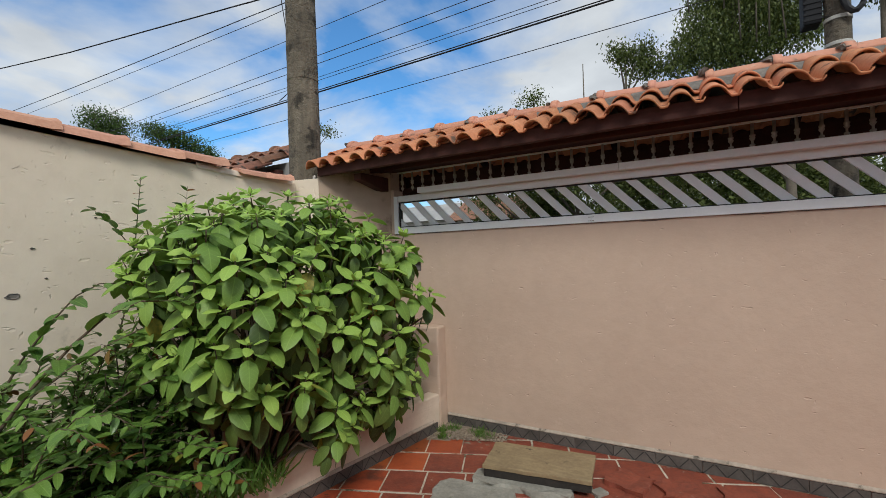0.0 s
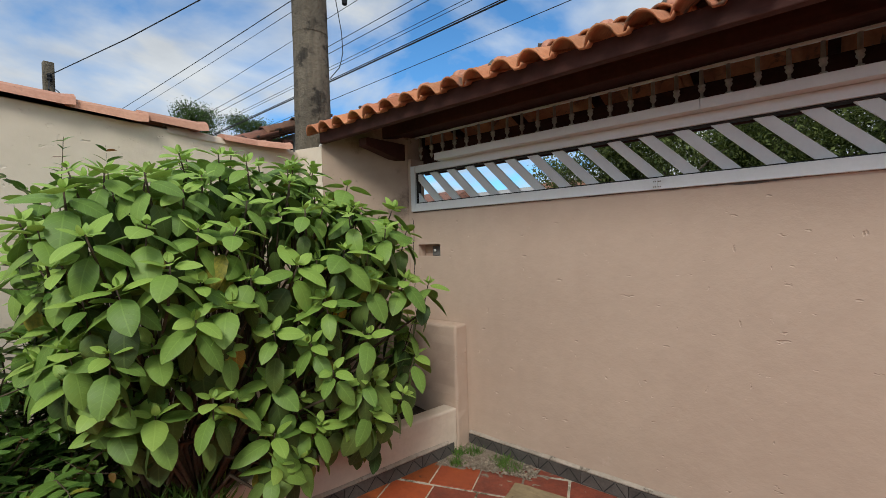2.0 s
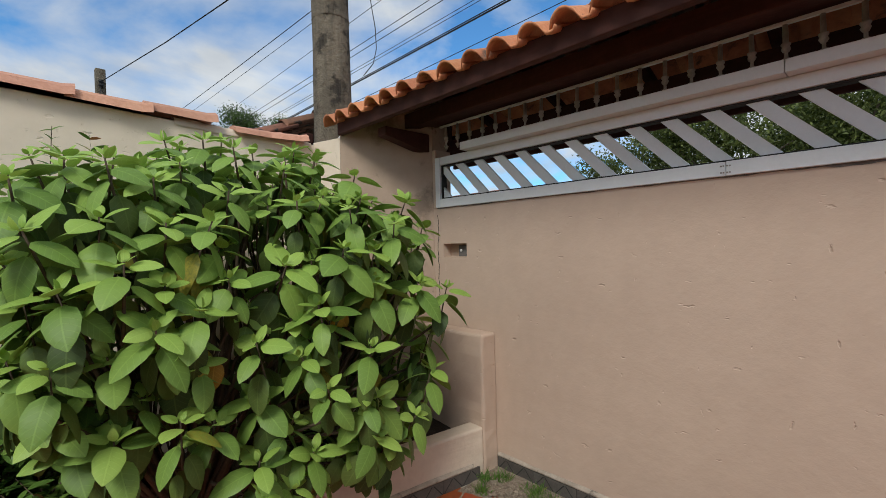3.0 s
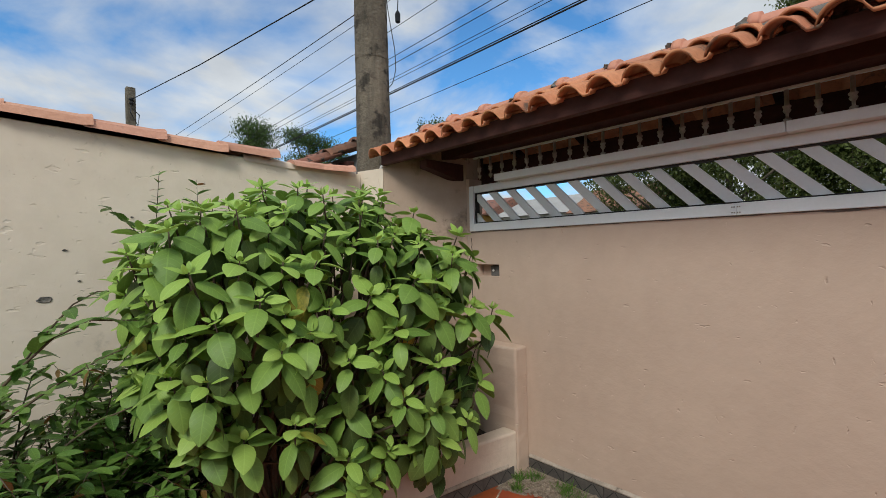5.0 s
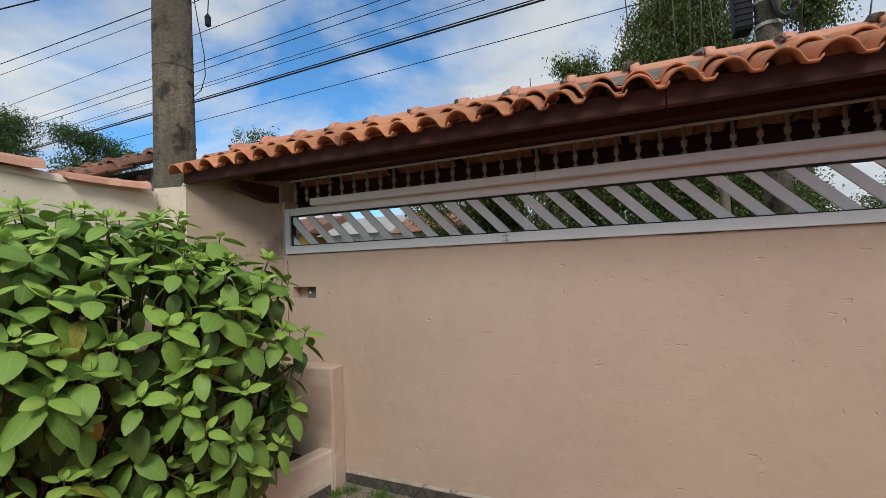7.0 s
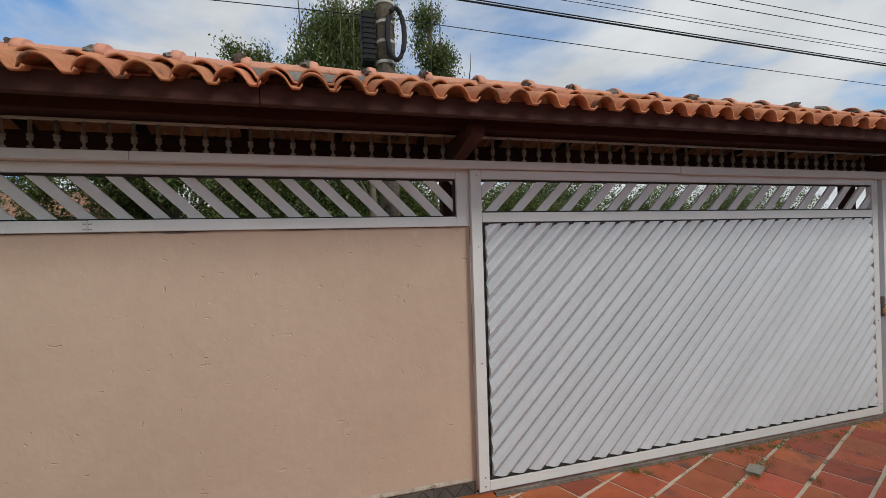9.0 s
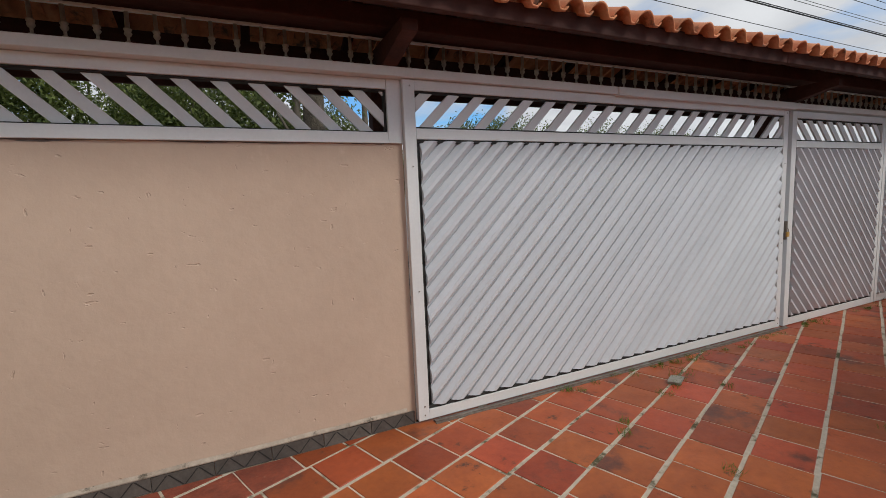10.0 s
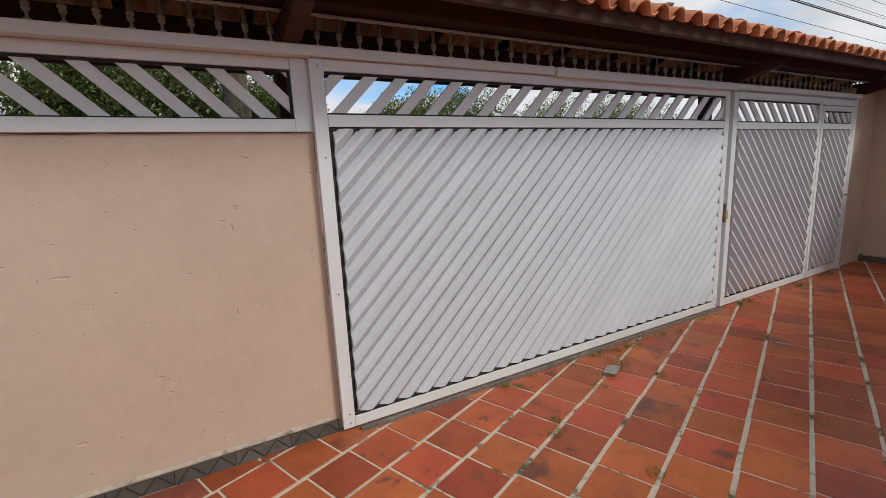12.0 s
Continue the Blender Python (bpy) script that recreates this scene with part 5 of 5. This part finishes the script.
def sprawl(name, label, branches, seed, size, material, category="shrub", gap=0.042, at=(0, 0, 0)):
    r = random.Random(seed)
    t = holder(name, label, category, at=at)
    inv = Matrix.Translation(-Vector(at))
    mats, reds = [], []
    for pts, thick in branches:
        pts = [Vector(p) for p in pts]
        part("branch", tube([inv @ p for p in pts], [thick * (1 - 0.8 * k / (len(pts) - 1)) for k in range(len(pts))], 5), M["stem"], t, smooth=True)
        run = 0.0
        length = sum((a - c).length for a, c in zip(pts, pts[1:]))
        for a, c in zip(pts, pts[1:]):
            seg = (c - a).length
            d = (c - a).normalized()
            n = int(seg / gap)
            for k in range(n):
                f = (run + seg * k / max(1, n)) / length
                if f < 0.12:
                    continue
                p = a.lerp(c, (k + 0.5) / max(1, n))
                side = d.cross(Vector((0, 0, 1)))
                side = side.normalized() if side.length > 0.05 else Vector((1, 0, 0))
                for s in (-1, 1):
                    dr = side * s * r.uniform(0.5, 1.0) + d * r.uniform(0.2, 0.8) + Vector((0, 0, r.uniform(-0.5, 0.35)))
                    m = inv @ aim(p, dr, size * r.uniform(0.6, 1.25) * (1.0 - 0.4 * max(0, f - 0.8) / 0.2), (r.uniform(-0.4, 0.4), r.uniform(-0.4, 0.4), 1), 0, r.uniform(0.85, 1.15))
                    (reds if f > 0.93 and r.random() < 0.3 else mats).append(m)
            run += seg
    me = joined(SMALL, mats)
    me.materials.append(M[material])
    tagged(part("foliage", me, None, t), kind="stuff")
    if reds:
        me = joined(SMALL, reds)
        me.materials.append(M["red_leaf"])
        tagged(part("young_leaves", me, None, t, "reddish young leaves"), kind="stuff")
    return t


def arch(r, root, heading, reach, rise, n=7):
    pts = []
    for k in range(n):
        t = k / (n - 1)
        pts.append(Vector(root) + Vector((heading[0], heading[1], 0)) * reach * t + Vector((0, 0, rise * math.sin(t * 1.9) / math.sin(1.57)))
                   + Vector((r.uniform(-1, 1), r.uniform(-1, 1), r.uniform(-1, 1))) * 0.025 * t)
    return pts


sr = random.Random(31)
br_list = []
for k in range(170):
    y = sr.uniform(-3.85, -2.25)
    root = (sr.uniform(-1.15, -0.30), y, 0.26)
    ang = sr.uniform(-1.3, 1.5)
    br_list.append((arch(sr, root, (math.cos(ang), math.sin(ang)), sr.uniform(0.25, 0.9), sr.uniform(0.30, 0.86)), 0.006))
for k in range(46):
    root = (sr.uniform(-1.15, -0.55), sr.uniform(-2.95, -2.15), 0.26)
    ang = sr.uniform(-0.9, 1.4)
    br_list.append((arch(sr, root, (math.cos(ang), math.sin(ang)), sr.uniform(0.15, 0.5), sr.uniform(0.55, 0.98)), 0.006))
sprawl("sprawling_shrub", "sprawling shrub with small glossy green leaves in the planter", br_list, 32, 0.085, "vine", at=(-0.6, -3.0, 0.26))
long_list = [(arch(sr, (-0.55, -3.25, 0.5), (0.55, 0.83), 1.05, 0.98, 9), 0.010), (arch(sr, (-0.75, -3.3, 0.5), (0.30, 0.95), 1.25, 0.80, 9), 0.009),
             (arch(sr, (-0.60, -3.05, 0.45), (0.55, 0.83), 0.95, 0.62, 9), 0.008), (arch(sr, (-0.30, -3.5, 0.45), (0.6, 0.8), 0.9, 0.45, 9), 0.008),
             (arch(sr, (-0.9, -3.1, 0.5), (0.35, 0.93), 0.8, 1.05, 9), 0.008)]
sprawl("arching_shoots", "long arching woody shoots with paired glossy leaves", long_list, 33, 0.115, "vine", at=(-0.6, -3.2, 0.4))
climb = [([(-0.95, -2.55, 0.3), (-0.98, -2.4, 0.9), (-0.92, -2.3, 1.4), (-0.90, -2.25, 1.8), (-0.86, -2.23, 2.18)], 0.008),
         ([(-0.90, -2.28, 1.75), (-0.93, -2.36, 1.88), (-0.96, -2.46, 1.98)], 0.004),
         ([(-0.85, -2.1, 1.3), (-0.72, -2.05, 1.7), (-0.62, -2.1, 1.95), (-0.55, -2.12, 2.10)], 0.005)]
sprawl("climbing_shoot", "thin climbing shoots with reddish tips by the side wall", climb, 34, 0.08, "vine", at=(-0.95, -2.5, 0.28))

# ---- grass and weeds ----
BLADE = (np.array([(0, -0.03, 0), (0, 0.03, 0), (0.5, -0.025, 0.05), (0.5, 0.025, 0.05), (1, 0.0, -0.1)]), [(0, 1, 3, 2), (2, 3, 4)], [(0, 0.4), (0, 0.6), (0.5, 0.4), (0.5, 0.6), (1, 0.5)])


def tuft(name, label, spots, seed, length, n, material="grass"):
    r = random.Random(seed)
    mats = []
    for x, y, z, rad in spots:
        for k in range(n):
            a, q = r.uniform(0, 6.28), rad * math.sqrt(r.random())
            mats.append(aim((x + q * math.cos(a), y + q * math.sin(a), z), (r.uniform(-0.6, 0.6), r.uniform(-0.6, 0.6), r.uniform(0.4, 1)), length * r.uniform(0.4, 1.2), (r.uniform(-1, 1), r.uniform(-1, 1), 0.2)))
    me = joined(BLADE, mats)
    me.materials.append(M[material])
    tagged(part(name, me, None), label, "grass", kind="stuff")


tuft("planter_grass", "tangled green grass at the planter edge", [(-0.28, -2.2, 0.27, 0.16), (-0.30, -2.5, 0.27, 0.2), (-0.35, -2.8, 0.27, 0.2), (-0.4, -3.1, 0.27, 0.2), (-0.25, -1.9, 0.27, 0.15)], 41, 0.24, 170)
tuft("corner_weeds", "small weeds in the rubble by the wall", [(0.12, -0.12, 0.0, 0.05), (0.36, -0.10, 0.0, 0.07), (0.12, -0.32, 0.0, 0.04), (0.05, -0.2, 0.0, 0.04), (0.45, -0.14, 0.0, 0.08)], 42, 0.075, 110)
tuft("joint_weeds", "small green weeds growing in the floor joints", [(6.18, -0.17, 0, 0.08), (5.81, -0.32, 0, 0.10), (5.87, -0.66, 0, 0.05), (5.36, -0.52, 0, 0.06), (4.70, -0.78, 0, 0.05), (4.80, -0.68, 0, 0.04), (6.09, -1.52, 0, 0.09), (5.70, -0.38, 0, 0.08), (4.78, -0.10, 0, 0.05), (4.89, -1.31, 0, 0.05), (5.55, -0.48, 0, 0.05), (8.2, -0.14, 0, 0.10), (9.5, -0.14, 0, 0.16), (9.9, -0.13, 0, 0.12)], 43, 0.045, 50)
rw = random.Random(44)
tuft("gate_foot_weeds", "low weeds and moss along the foot of the gates", [(rw.uniform(4.4, 10.2), -0.10 - abs(rw.gauss(0, 0.06)), 0.0, rw.uniform(0.02, 0.06)) for _ in range(40)], 45, 0.035, 45)

# ---- corner clutter ----
def board_thing():
    t = holder("wooden_board", "thick weathered brown board lying on a slab", "board", at=(1.09, -0.60, 0.052))
    bm = box(-0.37, 0.37, -0.19, 0.19, 0.055, 0.085, 0.004)
    bmesh.ops.subdivide_edges(bm, edges=[e for e in bm.edges if e.calc_length() > 0.2], cuts=9)
    for v in bm.verts:
        v.co += Vector((noise.noise((v.co.x * 9, v.co.y * 9, 1)) * 0.008, noise.noise((v.co.x * 9, v.co.y * 9, 2)) * 0.008, noise.noise((v.co.x * 6, v.co.y * 6, 3)) * 0.006))
    part("face", bm, M["board"], t)
    bm = box(-0.362, 0.362, -0.182, 0.182, 0.0, 0.054, 0.003)
    part("core", bm, M["board_edge"], t, "blackened rotten layered edge")
    t.rotation_euler = (radians(1.0), 0, radians(8))
    return t


board_thing()


def chunk(name, label, at, size, seed, material="slab", rz=0.0):
    bm = bmesh.new()
    bmesh.ops.create_cube(bm, size=1.0)
    bmesh.ops.subdivide_edges(bm, edges=bm.edges[:], cuts=5, use_grid_fill=True)
    for v in bm.verts:
        q = Vector((v.co.x * size[0], v.co.y * size[1], v.co.z * size[2]))
        v.co = q + 0.16 * min(size[0], size[1]) * Vector((noise.noise(q * 9 + Vector((seed, 0, 0))), noise.noise(q * 9 + Vector((0, seed, 0))), 0.25 * noise.noise(q * 12 + Vector((0, 0, seed)))))
        v.co.z += size[2] / 2
    o = part(name, bm, M[material])
    o.location, o.rotation_euler = at, (0, 0, rz)
    return tagged(o, label, "rubble")


chunk("concrete_slab", "broken mossy concrete slab under the board", (1.02, -0.67, 0.0), (0.66, 0.40, 0.05), 3, rz=0.10)
chunk("concrete_slab", "pale broken concrete slab on the floor", (0.76, -1.03, 0.0), (0.55, 0.26, 0.03), 5, rz=0.25)
chunk("tile_fragment", "broken red floor tile leaning on the slab", (1.66, -0.40, 0.0), (0.26, 0.24, 0.03), 7, "floor_worn", rz=-0.3)
chunk("tile_fragment", "worn dark red tile fragment lifted by the wall", (1.98, -0.33, 0.0), (0.30, 0.26, 0.022), 11, "floor_worn", rz=0.4)
chunk("tile_fragment", "worn dark red tile fragment lifted by the wall", (2.36, -0.26, 0.0), (0.32, 0.22, 0.018), 13, "floor_worn", rz=0.3)
chunk("tile_fragment", "small pale chip of broken tile", (1.50, -0.62, 0.0), (0.10, 0.07, 0.02), 15, "slab", rz=0.9)
chunk("stone_fragment", "small pale stone fragment on the tiles", (5.62, -0.41, 0.0), (0.15, 0.09, 0.02), 9, rz=0.5)
bm = bmesh.new()
bmesh.ops.create_icosphere(bm, subdivisions=1, radius=0.5)
PEB = (np.array([tuple(v.co) for v in bm.verts]), [tuple(v.index for v in f.verts) for f in bm.faces], [(0.5, 0.5)] * len(bm.verts))
bm.free()
rr = random.Random(51)
mats = []
for k in range(900):
    u, v = rr.random(), rr.random()
    x, y = 0.01 + 0.62 * u, -0.03 - 0.36 * v * (1 - 0.6 * u)
    s = rr.uniform(0.004, 0.016) * (2.2 if rr.random() < 0.04 else 1)
    mats.append(Matrix.Translation((x, y, 0.006 + s * 0.2)) @ Matrix.Rotation(rr.uniform(0, 6), 4, "Z") @ Matrix.Diagonal((s * 1.5, s, s * 0.7, 1)))
me = joined(PEB, mats)
me.materials.append(M["gravel"])
tagged(part("corner_rubble", me, None), "loose gravel and plaster crumbs in the corner", "rubble", kind="stuff")
rub = bmesh.new()
gv = [[rub.verts.new((-0.005 + 0.72 * i / 16, -0.012 - (0.46 - 0.26 * i / 16) * j / 10, -0.002 + 0.016 * max(0, 1 - j / 10) * max(0, 1 - i / 17) + 0.006 * noise.noise((i * 0.7, j * 0.7, 0)))) for j in range(11)] for i in range(17)]
for i in range(16):
    for j in range(10):
        rub.faces.new((gv[i][j], gv[i + 1][j], gv[i + 1][j + 1], gv[i][j + 1]))
tagged(part("rubble_bed", rub, M["gravel"], smooth=True), "sandy rubble bed where floor tiles are missing", "rubble", kind="structure")

# ---- dents in the side wall ----
def dent(y, z, w, h, seed):
    bm = bmesh.new()
    rim = []
    for k in range(18):
        a = 2 * math.pi * k / 18
        q = 1 + 0.5 * noise.noise((math.cos(a) * 1.5, math.sin(a) * 1.5, seed))
        rim.append((y + 0.5 * w * q * math.cos(a), z + 0.5 * h * q * math.sin(a)))
    outer = [bm.verts.new((-1.297, u, v)) for u, v in rim]
    lip = [bm.verts.new((-1.2945, y + (u - y) * 0.85, z + (v - z) * 0.85)) for u, v in rim]
    pit = [bm.verts.new((-1.2985, y + (u - y) * 0.6, z + (v - z) * 0.6 + 0.1 * h)) for u, v in rim]
    for a, c in ((outer, lip), (lip, pit)):
        for k in range(18):
            bm.faces.new((a[k], a[(k + 1) % 18], c[(k + 1) % 18], c[k]))
    bm.faces.new(pit)
    tagged(part("wall_dent", bm, M["mortar"]), "dark chipped hole in the side wall plaster", "dent", kind="structure")


dent(-2.71, 1.475, 0.07, 0.035, 1)
dent(-2.62, 1.75, 0.025, 0.012, 2)
dent(-2.56, 1.57, 0.02, 0.01, 3)
dent(-3.0, 1.9, 0.02, 0.012, 4)
dent(-2.3, 1.95, 0.02, 0.010, 5)

# ---- wall crack ----
crack = bmesh.new()
pv = None
for k in range(30):
    z = 0.99 + 0.80 * k / 29
    x = -0.552 + 0.03 * noise.noise((0, 0, z * 5)) + 0.01 * noise.noise((0, 4, z * 22))
    wdt = 0.0034 + 0.003 * noise.noise((3, 0, z * 20))
    cur = [crack.verts.new((x - wdt, -0.0022, z)), crack.verts.new((x + wdt, -0.0022, z))]
    if pv:
        crack.faces.new((pv[0], pv[1], cur[1], cur[0]))
    pv = cur
tagged(part("wall_crack", crack, M["dark"]), "thin vertical crack in the plaster", "crack", kind="structure")

gap = bmesh.new()
pv = None
for k in range(200):
    x = -0.555 + 4.15 * k / 199
    deep = max(0.001, 0.005 + 0.012 * noise.noise((x * 3, 0, 1)) + 0.006 * noise.noise((x * 16, 0, 2)))
    cur = [gap.verts.new((x, -0.0024, 1.8445)), gap.verts.new((x, -0.0024, 1.8445 - deep))]
    if pv:
        gap.faces.new((pv[0], pv[1], cur[1], cur[0]))
    pv = cur
tagged(part("plaster_gap", gap, M["mortar"]), "crumbled plaster edge under the railing", "crack", kind="structure")

# ---- skirting tiles ----
def skirting(name, label, origin, ang, length, height=0.085):
    t = holder(name, label, "skirting", kind="structure", at=origin)
    t.rotation_euler = (0, 0, ang)
    n = int(length / 0.3)
    base = box(0.002, 0.298, -0.012, 0.0, 0.0, height)
    base = finish(base)
    base.materials.append(M["skirt"])
    zig = bmesh.new()
    for k in range(4):
        xa, xb = 0.004 + 0.073 * k, 0.004 + 0.073 * (k + 1)
        za, zb = (0.006, height - 0.006) if k % 2 == 0 else (height - 0.006, 0.006)
        vs = [zig.verts.new(q) for q in ((xa, -0.0135, za), (xa + 0.009, -0.0135, za), (xb + 0.0, -0.0135, zb), (xb - 0.009, -0.0135, zb))]
        zig.faces.new(vs)
    zig = finish(zig)
    zig.materials.append(M["skirt_line"])
    r = random.Random(7)
    for k in range(n):
        o = part("skirting_tile", base, None, t)
        o.location = (k * 0.3, r.uniform(-0.002, 0), r.uniform(-0.004, 0.004))
        z = part("pattern", zig, None, o)
    lip = bmesh.new()
    pr = None
    for k in range(int(length / 0.05)):
        x = k * 0.05
        q = noise.noise((x * 5, ang, 0))
        cur = [lip.verts.new(p) for p in ((x, 0.0, height + 0.026 + 0.006 * q), (x, -0.012 - 0.004 * q, height + 0.012), (x, -0.016, height + 0.003), (x, 0.0, height + 0.003))]
        if pr:
            for i in range(3):
                lip.faces.new((pr[i], pr[i + 1], cur[i + 1], cur[i]))
        pr = cur
    part("mortar_lip", lip, M["lip"], t, "pale mortar lip", True)


skirting("skirting_front", "grey patterned skirting tiles along the wall foot", (0.0, -0.001, 0.0), 0.0, 3.6)
skirting("skirting_planter", "grey patterned skirting tiles along the planter foot", (planter_x(-3.75) + 0.002, -3.75, 0.0), math.atan2(1, PL), 3.6)
skirting("skirting_right", "grey patterned skirting tiles along the side wall", (11.299, -0.03, 0.0), radians(-90), 1.5)

# ---- floor tiles ----
TH, PU, PV, SHEAR = radians(21.5), 0.2925, 0.3015, 0.036
U, V = Vector((math.cos(TH), math.sin(TH))), Vector((-math.sin(TH), math.cos(TH)))
NODE = Vector((4.13, -0.66))
fr_ = random.Random(77)
made = 0
cells = []
for i in range(-34, 44):
    for j in range(-34, 24):
        c = NODE + U * ((i + 0.5) * PU - (j + 0.5) * SHEAR) + V * (j + 0.5) * PV
        if -0.9 < c.x < 11.6 and -6.6 < c.y < 0.25:
            cells.append((i, j, c))
cells.sort(key=lambda q: (q[2] - Vector((3.6, -1.1))).length)
rest_v, rest_f = [], []
for i, j, c in cells:
    g = [fr_.uniform(0.004, 0.009), fr_.uniform(0.009, 0.015)]
    sh = 0.004 * math.sin(j * 2.3)
    quad = [c + U * (sx * (PU / 2 - g[0]) + sh) + V * sy * (PV / 2 - g[1]) for sx, sy in ((-1, -1), (1, -1), (1, 1), (-1, 1))]
    poly = clip([(q.x, q.y) for q in quad], 0, 1, -0.016)
    poly = clip(poly, -1, PL, -(0.012 - PL * 0.15) + 0.0) if len(poly) > 2 else poly
    poly = clip(poly, 1, 0, 11.28) if len(poly) > 2 else poly
    if len(poly) < 3:
        continue
    cx, cy = sum(p[0] for p in poly) / len(poly), sum(p[1] for p in poly) / len(poly)
    if cx < 0.50 and cy > -0.30:
        continue
    area = abs(sum(p[0] * q[1] - q[0] * p[1] for p, q in zip(poly, poly[1:] + poly[:1]))) / 2
    if area < 0.0012:
        continue
    dz, tx, ty = fr_.uniform(-0.0012, 0.0012), fr_.uniform(-0.006, 0.006), fr_.uniform(-0.006, 0.006)
    top = [(cx + (p[0] - cx) * 0.985, cy + (p[1] - cy) * 0.985, dz + tx * (p[0] - cx) + ty * (p[1] - cy)) for p in poly]
    shoulder = [(p[0], p[1], dz - 0.0025 + tx * (p[0] - cx) + ty * (p[1] - cy)) for p in poly]
    low = [(p[0], p[1], -0.012) for p in poly]
    k = len(poly)
    verts = top + shoulder + low
    faces = [tuple(range(k))]
    for q in range(k):
        w = (q + 1) % k
        faces.append((q, k + q, k + w, w)); faces.append((k + q, 2 * k + q, 2 * k + w, k + w))
    if made < 300:
        me = bpy.data.meshes.new("tile")
        me.from_pydata([(v[0] - cx, v[1] - cy, v[2]) for v in verts], [], faces)
        me.materials.append(M["floor_worn" if cx < 2.7 and cy > -1.5 - 0.3 * noise.noise((cx * 2, cy * 2, 0)) else "floor"])
        o = part("floor_tile", me, None, floor)
        o.location = (cx, cy, 0.0)
        made += 1
    else:
        o = len(rest_v)
        rest_v += verts
        rest_f += [tuple(q + o for q in f) for f in faces]
me = bpy.data.meshes.new("tiles")
me.from_pydata(rest_v, [], rest_f)
me.materials.append(M["floor"])
tagged(part("floor_tiles", me, None, floor), kind="stuff")
